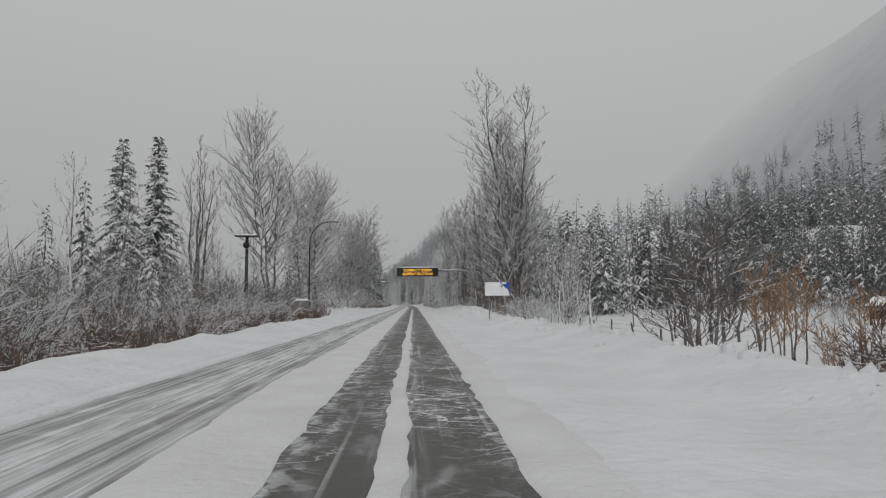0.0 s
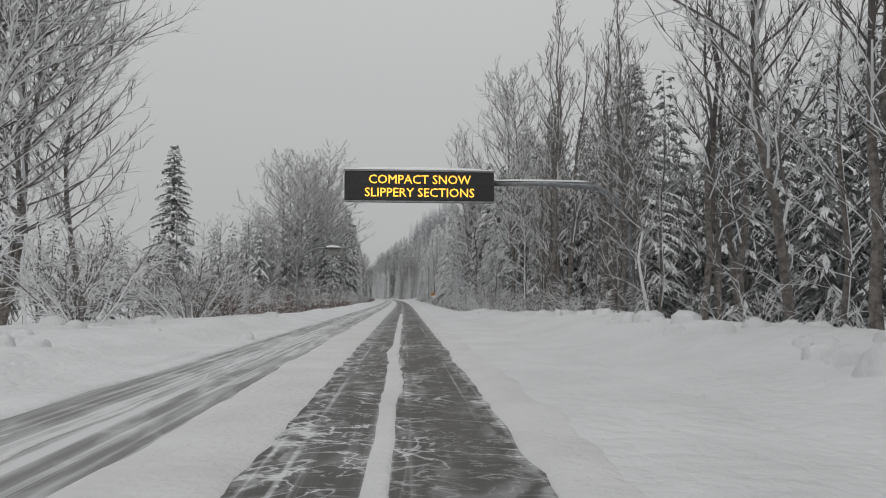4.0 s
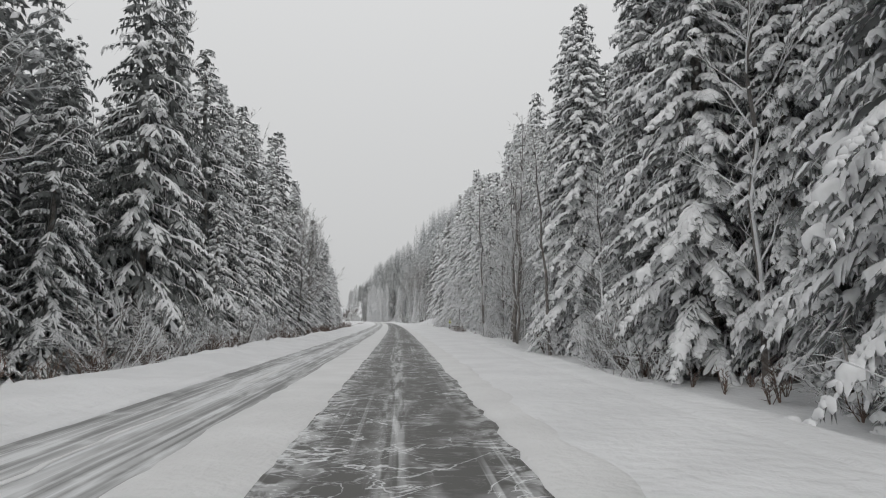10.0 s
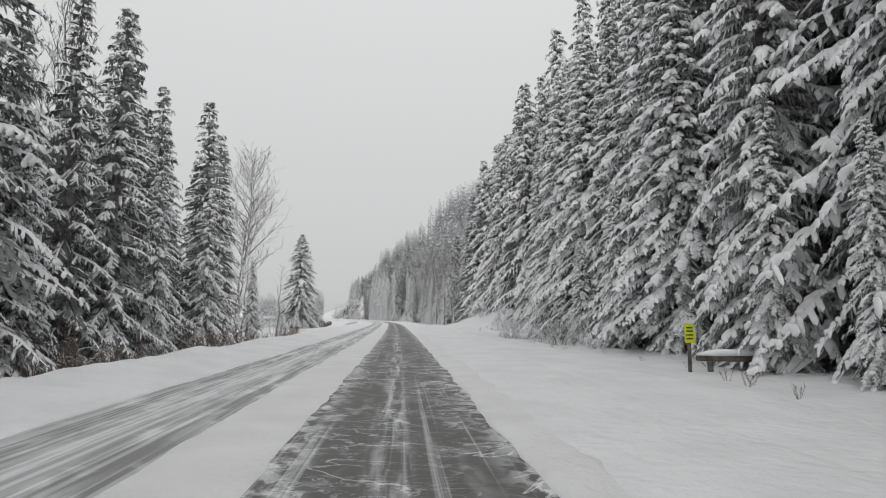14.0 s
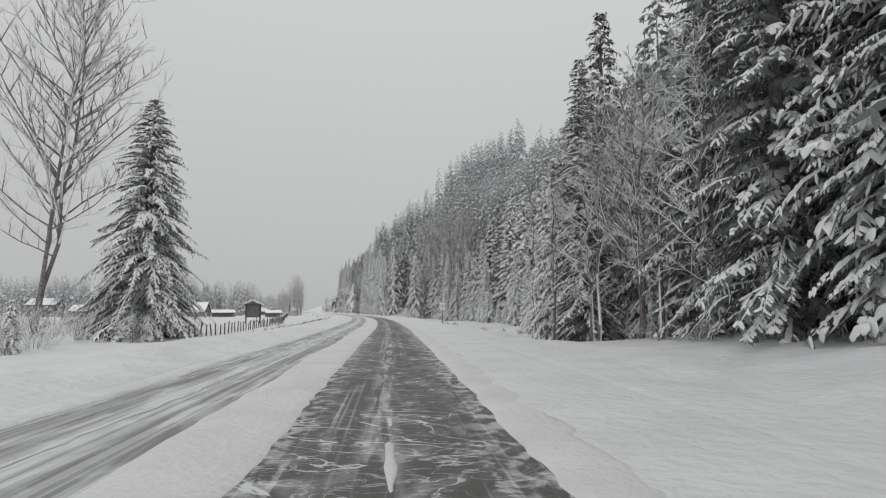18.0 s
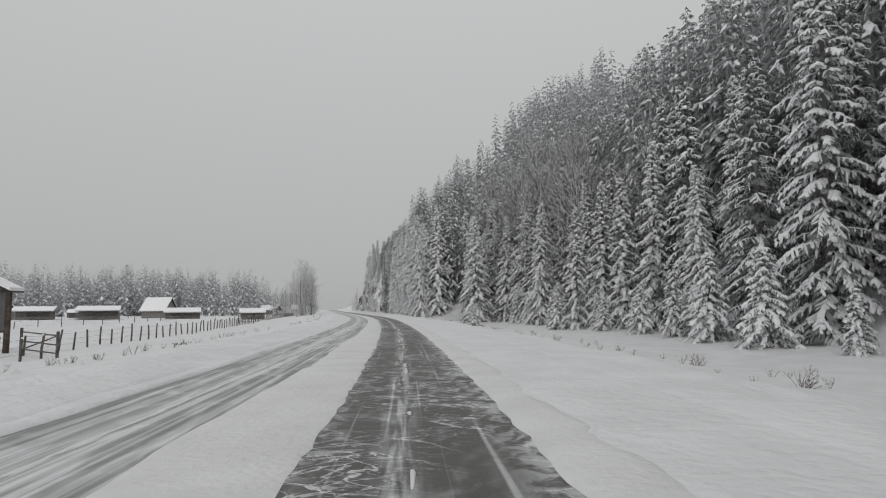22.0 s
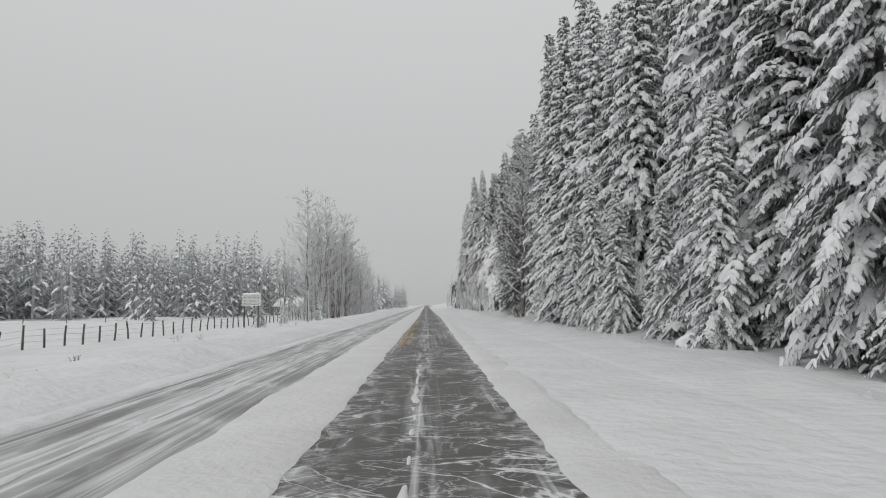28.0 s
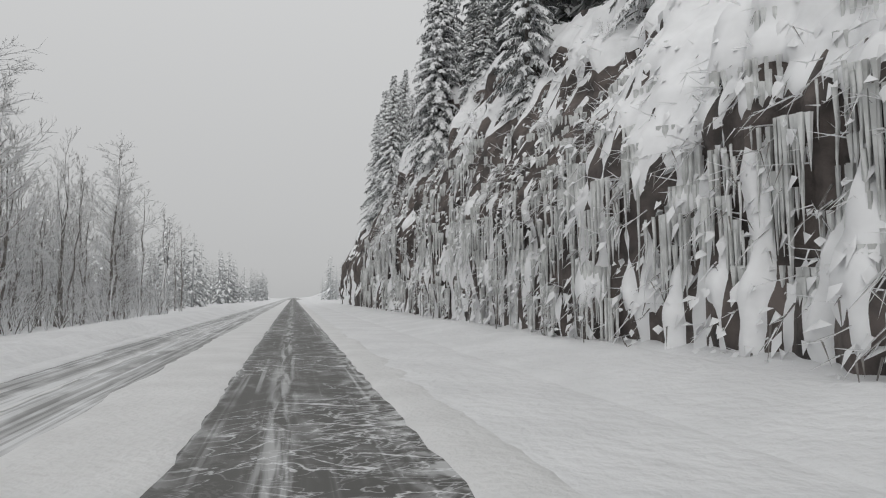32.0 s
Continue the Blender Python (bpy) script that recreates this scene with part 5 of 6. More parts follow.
def cliff():
    ob = thing("rock_wall", Matrix.Identity(4), "brown rock cutting hung with icicles and capped with snow", "cliff", kind="structure")
    w = np.array([[place(*cliff_point(s, f)) for f in CLIFF_F] for s in CLIFF_S])
    ds, df = np.gradient(w, axis=0), np.gradient(w, axis=1)
    nrm = np.cross(df, ds)
    nrm /= np.linalg.norm(nrm, axis=-1, keepdims=True) + 1e-9
    nrm *= np.where(nrm[..., 2:3] < -.2, -1, 1) * np.sign(-nrm[..., 0:1] * 0 + 1)
    out = np.where((nrm[..., 0:1] > .3), -nrm, nrm)
    depth = np.array([[max(-.12, min(.3, .55 * snow_depth(s, f, out[i, j, 2]))) for j, f in enumerate(CLIFF_F)] for i, s in enumerate(CLIFF_S)])
    over = w + out * depth[..., None] + np.array([0, 0, .08]) * np.maximum(depth, 0)[..., None]
    nf = len(CLIFF_F)
    i = (np.arange(len(CLIFF_S) - 1)[:, None] * nf + np.arange(nf - 1)[None, :]).ravel()
    quads = np.stack([i, i + nf, i + nf + 1, i + 1], -1)
    for name, v, mat, lab, keep in (("rock_face", w, ROCK, "", None), ("ledge_snow", over, TREE_SNOW, "snow lying on the ledges", depth)):
        f = quads
        if keep is not None:
            f = quads[(keep.ravel()[quads] > -.11).any(1)]
        me = bpy.data.meshes.new(name)
        me.from_pydata(v.reshape(-1, 3).tolist(), [], f.tolist())
        me.materials.append(mat)
        me.polygons.foreach_set("use_smooth", [keep is not None] * len(f))
        part(name, me, (), ob, lab)
    # curtains of icicles
    rng, count = random.Random(9), 0
    icicle = []
    for k in range(4):
        b = Bag()
        b.tube([(0, 0, .05), (.02, 0, -.35), (-.01, 0, -.75), (0, 0, -1)], [.034, .028, .016, .003], 5, cap=False)
        icicle.append(b.mesh("icicle", ICE, smooth=True))
    for c in range(70):
        s0, f0 = rng.uniform(618, 672), rng.choice((.2, .26, .3, .34, .4, .52, .62))
        for q in range(rng.randint(3, 6)):
            if count >= 295:
                break
            s = s0 + q * .16 + rng.uniform(-.05, .05)
            p = place(*cliff_point(s, f0 + rng.uniform(-.02, .02))) + Vector((-.2, -.03, 0))
            o = new("icicle", icicle[count % 4])
            o.parent = ob
            o.matrix_local = Matrix.Translation(p) @ Matrix.Diagonal((rng.uniform(.6, 1.5), rng.uniform(.6, 1.5), rng.uniform(.5, 1.7), 1))
            count += 1
    # the many small ones and the brush that hangs on the face, joined
    small, brush = Bag(), Bag()
    for c in range(620):
        s0, f0 = rng.uniform(618, 690), rng.uniform(.12, .62)
        for q in range(rng.randint(2, 6)):
            p = place(*cliff_point(s0 + q * .13, f0)) + Vector((-.14, -.03, 0))
            l = rng.uniform(.5, 2.4)
            small.tube([p, p - Vector((0, 0, l * .6)), p - Vector((0, 0, l))], [rng.uniform(.035, .08), .035, .004], 5, cap=False)
    for c in range(1100):
        p = place(*cliff_point(rng.uniform(619, 690), rng.uniform(.3, .95)))
        d = Vector((rng.uniform(-1, -.2), rng.uniform(-.6, .6), rng.uniform(-.5, .6)))
        twig_cone(brush, p, p + d * rng.uniform(.4, 1.1), .02)
        twig_cone(brush, p + d * .2, p + d * .3 + Vector((rng.uniform(-.5, 0), rng.uniform(-.5, .5), rng.uniform(-.6, .3))), .015)
    for c in range(450):
        p = place(*cliff_point(rng.uniform(623, 650), rng.uniform(.02, .5)))
        d = Vector((rng.uniform(-.9, -.2), rng.uniform(-.6, .6), rng.uniform(-.9, .3)))
        e = p + d * rng.uniform(.4, 1.0)
        twig_cone(brush, p, e, .022)
        for k in range(3):
            g = p.lerp(e, rng.uniform(.3, 1))
            twig_cone(brush, g, g + Vector((rng.uniform(-.4, .1), rng.uniform(-.35, .35), rng.uniform(-.5, .1))), .018)
    frost_slots(brush, -.2)
    clumps = Bag()
    for c in range(2600):
        p = place(*cliff_point(rng.uniform(619, 680), rng.uniform(.0, .9) ** 1.3)) + Vector((-.12, 0, .05))
        d = Vector((rng.uniform(-.5, -.1), rng.uniform(-.4, .4), rng.uniform(-.8, -.1))) * rng.uniform(.3, .8)
        tuft(clumps, p, p + d, d.cross(Vector((0, 0, 1))).normalized(), rng.uniform(.05, .13), rng.uniform(.06, .14))
    tagged(part("snow_clumps", clumps, TREE_SNOW, ob, smooth=True), kind="stuff")
    tagged(part("small_icicles", small, ICE, ob), kind="stuff")
    tagged(part("hanging_brush", brush, (TWIG, TREE_SNOW), ob), kind="stuff")
    return ob


cliff()
rng_c = random.Random(77)
for k in range(26):
    s, f = rng_c.uniform(624, 700), rng_c.uniform(.66, .98)
    kk = (DARK + HEAVY)[rng_c.randrange(7)]
    q = cliff_point(s, f)
    kk.put(q[0], q[1] + .4, rng_c.uniform(.3, .8), z=q[2] - .2)
for k in range(30):
    s, f = rng_c.uniform(622, 680), rng_c.uniform(.2, .95)
    q = cliff_point(s, f)
    FROST[k % 3].put(q[0], q[1] + .1, rng_c.uniform(.3, .65), z=q[2] - .1)
for k in range(14):
    s = rng_c.uniform(618, 660)
    SLIM[k % 3].put(s + 6, 6.9 + rng_c.uniform(-.3, .3), rng_c.uniform(.08, .2))


# ---- clods of ploughed snow on the banks ----
def clods():
    bag, rng = Bag(), random.Random(3)
    spots = [(rng.uniform(0, 64), rng.gauss(5.4, .7)) for _ in range(380)] + [(rng.uniform(62, 112), rng.gauss(-11, 2.2)) for _ in range(240)]
    spots += [(rng.uniform(60, 235), rng.gauss(5.0, .8)) for _ in range(320)] + [(rng.uniform(240, 600), rng.gauss(5.6, 1.0)) for _ in range(420)]
    spots += [(rng.uniform(0, 620), rng.gauss(-6.6, .5)) for _ in range(360)] + [(rng.uniform(6, 62), rng.gauss(6.9, .9)) for _ in range(700)]
    spots += [(rng.uniform(62, 118), rng.gauss(7.8, .8)) for _ in range(420)] + [(rng.uniform(112, 236), rng.gauss(6.3, .7)) for _ in range(300)]
    spots += [(rng.uniform(396, 480), rng.gauss(-9.5, 1.2)) for _ in range(300)] + [(rng.uniform(480, 610), rng.gauss(-8.5, 1.0)) for _ in range(200)]
    for s, u in spots:
        if abs(u) < 3.6:
            continue
        r = rng.uniform(.02, .07) if rng.random() < (.8 if s > 64 else .5) or abs(u) < 5.6 else rng.uniform(.08, .2)
        w = place(s, u) - Vector((0, 0, r * .1))
        ring = [w + Vector((r * rng.uniform(.7, 1.3) * math.cos(a), r * rng.uniform(.7, 1.3) * math.sin(a), rng.uniform(-.6, -.3) * r)) for a in (0, 1.05, 2.1, 3.14, 4.2, 5.2)]
        bag.add(ring + [w + Vector((rng.uniform(-.3, .3) * r, rng.uniform(-.3, .3) * r, r * rng.uniform(.5, 1)))], [(i, (i + 1) % 6, 6) for i in range(6)])
    heaps = [(rng.uniform(60, 114), rng.gauss(7.2, .6)) for _ in range(60)] + [(rng.uniform(62, 112), rng.gauss(-10, 1.6)) for _ in range(50)] + [(rng.uniform(114, 235), rng.gauss(5.8, .5)) for _ in range(50)]
    heaps += [(rng.uniform(6, 60), rng.gauss(6.5, .7)) for _ in range(130)]
    for s, u in heaps:
        r, h = (rng.uniform(.2, .55), rng.uniform(.1, .26)) if 60 < s < 112 else (rng.uniform(.14, .34), rng.uniform(.05, .15)) if s < 60 else (rng.uniform(.12, .26), rng.uniform(.03, .08))
        w, pts, turn = place(s, u), [], rng.random()
        for q, z in ((1.1, -.45), (.75, .5 * h), (.35, h)):
            pts += [w + Vector((r * q * rng.uniform(.75, 1.25) * math.cos(a + turn), r * q * rng.uniform(.75, 1.25) * math.sin(a + turn), z * rng.uniform(.8, 1.2))) for a in [k * math.pi / 4 for k in range(8)]]
        bag.add(pts, [(k * 8 + i, k * 8 + (i + 1) % 8, k * 8 + 8 + (i + 1) % 8, k * 8 + 8 + i) for k in range(2) for i in range(8)] + [tuple(range(16, 24))])
    tagged(new("snow_clods", bag.mesh("snow_clods", SNOW, smooth=True)), "scattered lumps of ploughed snow on the banks", "snow", kind="stuff")


clods()


# ---- signs and roadside fittings ----
def lettering(text, size, mat, parent, at_, name="letters", label=""):
    c = bpy.data.curves.new(name, "FONT")
    c.body, c.size, c.extrude, c.align_x, c.align_y, c.resolution_u = text, size, .01, "CENTER", "CENTER", 2
    tmp = bpy.data.objects.new(name, c)
    scene.collection.objects.link(tmp)
    me = bpy.data.meshes.new_from_object(tmp.evaluated_get(bpy.context.evaluated_depsgraph_get()))
    bpy.data.objects.remove(tmp)
    me.materials.clear()
    me.materials.append(mat)
    ob = new(name, me)
    ob.parent = parent
    ob.matrix_local = pose(*at_, 90, 0, 0)
    return tagged(ob, label)


def boxed(parent, name, mat, dims, label="", bevel=.01):
    b = Bag()
    b.box(*dims, bevel=bevel)
    return part(name, b, mat, parent, label)


def snow_cap(parent, x0, x1, y0, y1, z, h=.12, label="snow lying on top"):
    """A rounded slab of snow."""
    b, n = Bag(), 9
    rows = ((0, 0), (.06, .75), (.3, 1), (.7, 1.05), (.94, .7), (1, 0))
    for i in range(n):
        t = i / (n - 1)
        edge = math.sin(math.pi * min(1, max(0, .08 + .84 * t))) ** .3
        for q, r in rows:
            b.v.append((x0 + (x1 - x0) * t, y0 + (y1 - y0) * q, z + h * r * edge * (1 + .25 * noise.noise((t * 5, q * 2, x0))) * (0 if i in (0, n - 1) else 1)))
    for i in range(n - 1):
        for j in range(5):
            a = i * 6 + j
            b.f.append((a, a + 6, a + 7, a + 1))
            b.m.append(0)
    return part("snow", b, TREE_SNOW, parent, label, smooth=True)


def message_sign():
    ob = thing("message_sign", facing(107.5, .75, 0), "black overhead message board with glowing amber words on a steel arm", "road sign")
    boxed(ob, "cabinet", BLACK, (-3.7, 3.7, 0, .6, 6.12, 7.62), bevel=.05)
    boxed(ob, "frame_rail", STEEL, (-3.74, 3.74, -.03, .03, 6.06, 6.14))
    boxed(ob, "frame_rail", STEEL, (-3.74, 3.74, -.03, .03, 7.6, 7.68))
    snow_cap(ob, -3.7, 3.7, -.05, .62, 7.68, .16)
    lettering("COMPACT SNOW", .62, LED, ob, (0, -.012, 7.18), label="glowing amber words")
    lettering("SLIPPERY SECTIONS", .62, LED, ob, (0, -.012, 6.53), label="glowing amber words")
    b = Bag()
    b.tube([(3.6, .35, 7.1), (6.5, .35, 7.15), (9.0, .35, 7.0), (10.2, .35, 6.3), (10.6, .35, 5.0), (10.6, .35, -.6)], [.13, .14, .16, .18, .2, .24], 10)
    part("arm_and_pole", b, STEEL, ob, smooth=True)
    snow_cap(ob, 3.8, 8.8, .22, .48, 7.24, .1)
    return ob


message_sign()


def small_back_sign():
    ob = thing("overhead_sign_back", facing(135.2, -9.95, 0), "curved steel mast holding a sign panel and snowy catwalk", "road sign")
    b = Bag()
    b.tube([(0, 0, -.6), (0, 0, 2.0), (0, 0, 3.9)] + [(2.1 - 2.1 * math.cos(a), 0, 3.9 + 2.1 * math.sin(a)) for a in [k * math.pi / 20 for k in range(1, 11)]] + [(2.6, 0, 6.02)], [.12, .105, .09] + [.088] * 5 + [.082] * 5 + [.075], 12)
    part("mast", b, STEEL, ob, smooth=True)
    boxed(ob, "sign_panel", PALE_PANEL, (2.55, 4.1, .1, .16, 5.38, 6.0), "weathered back of the sign")
    boxed(ob, "sign_panel", STEEL, (2.55, 4.1, .1, .14, 6.22, 6.52))
    for x in (2.57, 2.8, 3.8, 4.08):
        boxed(ob, "stiffener", STEEL, (x - .025, x + .025, .02, .1, 5.38, 6.52), bevel=.005)
    for z in (5.42, 5.98, 6.3, 6.5):
        boxed(ob, "rail", STEEL, (2.55, 4.1, .0, .04, z - .02, z + .02), bevel=.005)
    boxed(ob, "catwalk", DARK_STEEL, (2.55, 3.95, -.35, .1, 6.0, 6.05))
    snow_cap(ob, 2.55, 3.95, -.36, .12, 6.05, .18)
    return ob


small_back_sign()


def street_lamp():
    ob = thing("street_lamp", facing(66.8, -11.4, None), "tall dark curved street lamp beside the turnout", "street lamp")
    b = Bag()
    b.tube([(0, 0, -.4), (0, 0, 4.0), (0, 0, 7.6)] + [(2.2 - 2.2 * math.cos(a), 0, 7.6 + 2.35 * math.sin(a)) for a in [k * math.pi / 20 for k in range(1, 11)]] + [(2.7, 0, 9.98)], [.1, .085, .07] + [.062] * 5 + [.055] * 5 + [.05], 10)
    part("pole", b, DARK_STEEL, ob, smooth=True)
    boxed(ob, "lamp_head", GREY_PAINT, (2.55, 3.2, -.13, .13, 9.88, 10.02), bevel=.05)
    boxed(ob, "base_box", GREY_PAINT, (-.16, .16, -.16, .16, -.3, .5), bevel=.03)
    return ob


street_lamp()


def camera_mast():
    ob = thing("weather_mast", facing(57.2, -15.6, None), "dark mast with a flat panel on top and a round instrument", "mast")
    b = Bag()
    b.tube([(0, 0, -.4), (0, 0, 8.3)], [.17, .14], 10)
    part("pole", b, DARK_STEEL, ob, smooth=True)
    boxed(ob, "panel", DARK_STEEL, (-1.05, 1.05, -.5, .5, 8.3, 8.4))
    snow_cap(ob, -1.05, 1.05, -.5, .5, 8.4, .12)
    b = Bag()
    b.tube([(0, -.2, 7.2), (0, -.2, 7.4), (0, -.2, 7.65), (0, -.2, 7.8)], [.16, .3, .3, .12], 12)
    part("instrument", b, BLACK, ob, "round dark instrument", smooth=True)
    return ob


camera_mast()
cab = thing("roadside_cabinet", facing(57, -10.4, .25), "grey steel cabinet with a cap of snow", "utility cabinet")
boxed(cab, "body", GREY_PAINT, (-.62, .62, -.4, .4, -.9, 1.42), bevel=.03)
boxed(cab, "door", GREY_PAINT, (-.55, .55, -.43, -.4, .0, 1.35), bevel=.008)
boxed(cab, "handle", DARK_STEEL, (.4, .44, -.47, -.43, .7, .9), bevel=.005)
snow_cap(cab, -.66, .66, -.45, .45, 1.42, .18)

info = thing("information_board", facing(41.2, 5.75, None), "blue information board plastered with snow on two posts", "road sign")
for x in (-.55, .55):
    boxed(info, "post", STEEL, (x - .04, x + .04, .02, .1, -.8, 2.3), bevel=.008)
boxed(info, "panel", BLUE_SIGN, (-.85, .85, -.02, .02, 1.5, 2.4), "blue sign panel")
b = Bag()
for i in range(15):
    for j in range(9):
        x, z = -.86 + 1.45 * i / 14, 1.5 + .92 * j / 8
        b.v.append((x + .25 * (1 - j / 8) * (i / 14), -.03 - .05 * max(0, noise.noise((x * 3, z * 3, 1)) + .4), z))
for i in range(14):
    for j in range(8):
        a = i * 9 + j
        if not (i > 9 and j > 3 and noise.noise((i * .6, j * .6, 5)) > -.15):
            b.f.append((a, a + 9, a + 10, a + 1))
            b.m.append(0)
part("plastered_snow", b, TREE_SNOW, info, "snow stuck on the panel")

animal = thing("warning_sign", facing(198.4, 6.0, ground_z(198.4, 6.0) - .5), "amber diamond warning sign half covered with snow", "road sign")
boxed(animal, "post", GREY_WOOD, (-.04, .04, .01, .09, -.5, 2.75), bevel=.008)
b = Bag()
d = .56
b.add([(0, -.01, 2.65 - 1.1 * d), (d, -.01, 2.65), (0, -.01, 2.65 + 1.1 * d), (-d, -.01, 2.65), (0, .01, 2.65 - 1.1 * d), (d, .01, 2.65), (0, .01, 2.65 + 1.1 * d), (-d, .01, 2.65)],
      [(0, 1, 2, 3), (7, 6, 5, 4), (0, 4, 5, 1), (1, 5, 6, 2), (2, 6, 7, 3), (3, 7, 4, 0)])
part("panel", b, ORANGE_SIGN, animal, "amber diamond panel")
b = Bag()
b.box(-.2, .16, -.02, -.014, 2.6, 2.74)
b.box(-.2, -.13, -.02, -.014, 2.45, 2.6)
b.box(.09, .15, -.02, -.014, 2.45, 2.6)
b.box(-.28, -.18, -.02, -.014, 2.7, 2.86)
part("symbol", b, BLACK, animal, "plain black symbol")
b = Bag()
for i in range(9):
    t = i / 8
    x = -d * .98 + 2 * d * .98 * t
    lo = 2.65 - 1.08 * d * (1 - abs(2 * t - 1))
    hi = 2.6 - .12 * math.sin(t * 9) - .15 * (1 - abs(2 * t - 1))
    b.v += [(x, -.022, lo), (x, -.05, (lo + min(hi, 2.65)) / 2), (x, -.022, max(lo, hi))]
for i in range(8):
    for j in range(2):
        b.f.append((i * 3 + j, i * 3 + 3 + j, i * 3 + 4 + j, i * 3 + 1 + j))
        b.m.append(0)
part("plastered_snow", b, TREE_SNOW, animal, "snow stuck on the lower half")

mark = thing("marker_sign", facing(290.2, 8.4, None), "small bright lime marker sign on a post", "road sign")
boxed(mark, "post", GREY_WOOD, (-.04, .04, .01, .09, -.4, 1.35), bevel=.008)
boxed(mark, "panel", LIME_SIGN, (-.15, .15, -.015, .01, .85, 1.4))
for z in (.97, 1.08, 1.19, 1.29):
    boxed(mark, "bar", BLACK, (-.1, .1, -.022, -.016, z - .02, z + .02), bevel=0)

limit = thing("speed_limit_sign", facing(417.3, 6.05, None), "white speed limit sign with black numerals on a wooden post", "road sign")
boxed(limit, "post", BARN_WOOD, (-.05, .05, .01, .11, -.5, 2.2), bevel=.01)
boxed(limit, "panel", WHITE_SIGN, (-.3, .3, -.015, .01, 1.45, 2.2))
lettering("100", .34, BLACK, limit, (.02, -.02, 1.88), "numerals")
boxed(limit, "snow", TREE_SNOW, (-.3, .3, -.05, .03, 2.2, 2.25), "snow lying on top", bevel=.02)


def gable_roof(parent, x0, x1, y0, y1, z, rise, over, mat=WOOD, snow=.22, ridge_x=True):
    """Two roof slopes with a thick layer of snow on each."""
    for sg in (-1, 1):
        for name, lift, thick, m, lab in (("roof", 0, .1, mat, ""), ("roof_snow", .1, snow, TREE_SNOW, "thick snow on the roof")):
            b = Bag()
            a0, a1 = (x0 - over, x1 + over) if ridge_x else (y0 - over, y1 + over)
            c, half = ((y0 + y1) / 2, (y1 - y0) / 2 + over) if ridge_x else ((x0 + x1) / 2, (x1 - x0) / 2 + over)
            e = rise * half / (half - over)
            pts = []
            for t in (a0, a1):
                for dd, h in ((0, z + rise), (half, z + rise - e), (half, z + rise - e + thick), (0, z + rise + thick)):
                    p = (t, c + sg * dd, h + lift) if ridge_x else (c + sg * dd, t, h + lift)
                    pts.append(p)
            b.add(pts, [(0, 1, 2, 3), (7, 6, 5, 4), (0, 4, 5, 1), (1, 5, 6, 2), (2, 6, 7, 3), (3, 7, 4, 0)])
            part(name, b, m, parent, lab)


board = thing("roofed_notice_board", facing(463.2, -22.1, None), "dark wooden notice board with a small snowy gabled roof", "notice board")
for x in (-1.22, 1.22):
    boxed(board, "post", WOOD, (x - .11, x + .11, -.11, .11, -.5, 3.4), bevel=.02)
boxed(board, "panel", PANEL_GREY, (-1.11, 1.11, -.05, .05, 1.3, 3.35), "smooth dark grey board panel")
boxed(board, "rail", WOOD, (-1.11, 1.11, -.08, .08, 1.2, 1.3), bevel=.01)
boxed(board, "beam", WOOD, (-1.5, 1.5, -.1, .1, 3.35, 3.47), bevel=.01)
b = Bag()
b.add([(-1.1, -.04, 3.47), (1.1, -.04, 3.47), (0, -.04, 4.0), (-1.1, .04, 3.47), (1.1, .04, 3.47), (0, .04, 4.0)], [(0, 1, 2), (5, 4, 3), (0, 3, 4, 1), (1, 4, 5, 2), (2, 5, 3, 0)])
part("gable", b, BARN_WOOD, board)
for x in (-.4, 0, .4):
    boxed(board, "strut", WOOD, (x - .035, x + .035, -.08, -.042, 3.47, 3.95 - abs(x) * .55), bevel=0)
gable_roof(board, -1.4, 1.4, -.4, .4, 3.42, .68, .22, snow=.17, ridge_x=False)
easel = thing("wooden_trestle", facing(462.6, -21.4, None), "small snow-dusted wooden trestle below the notice board", "trestle")
for x0, x1 in ((-.7, 0), (.7, 0), (0, 0)):
    b = Bag()
    b.tube([(x0, -.2 if x0 else .3, -.2), (x1, 0, .75 if x0 else 1.2)], [.06, .05], 6)
    part("leg", b, WOOD, easel)


# ---- fences ----
def fence_post_mesh(seed, tall):
    rng, b = random.Random(seed), Bag()
    b.tube([(0, 0, -.5), (rng.uniform(-.02, .02), 0, tall * .5), (rng.uniform(-.05, .05), rng.uniform(-.05, .05), tall)], [.06, .056, .05], 7)
    b.tube([(0, 0, tall), (0, 0, tall + .05), (0, 0, tall + .08)], [.05, .045, .01], 7, slot=1)
    return b.mesh("post", GREY_WOOD, TREE_SNOW)


POSTS = [fence_post_mesh(k, 1.0 + .1 * k) for k in range(3)]


def fence(label, line, gap, wires=(.35, .65, .95)):
    """Wooden posts and wire along a line of (s, u) corners."""
    ob = thing("wire_fence", Matrix.Identity(4), label, "fence")
    seg = [math.dist(a, b) for a, b in zip(line, line[1:])]
    total, at_, spots = sum(seg), 0.0, []
    while at_ < total:
        d, i = at_, 0
        while d > seg[i]:
            d -= seg[i]
            i += 1
        f = d / seg[i]
        spots.append(place(line[i][0] + (line[i + 1][0] - line[i][0]) * f, line[i][1] + (line[i + 1][1] - line[i][1]) * f))
        at_ += gap
    rng = random.Random(len(spots))
    for k, p in enumerate(spots):
        o = new("post", POSTS[k % 3])
        o.parent = ob
        o.matrix_local = Matrix.Translation(p) @ pose(0, 0, 0, rng.uniform(-5, 5), rng.uniform(-5, 5), rng.uniform(0, 360))
    for h in wires:
        b = Bag()
        b.tube([p + Vector((0, 0, h)) for p in spots], [.006] * len(spots), 3, cap=False)
        part("wire", b, DARK_STEEL, ob)
    return ob


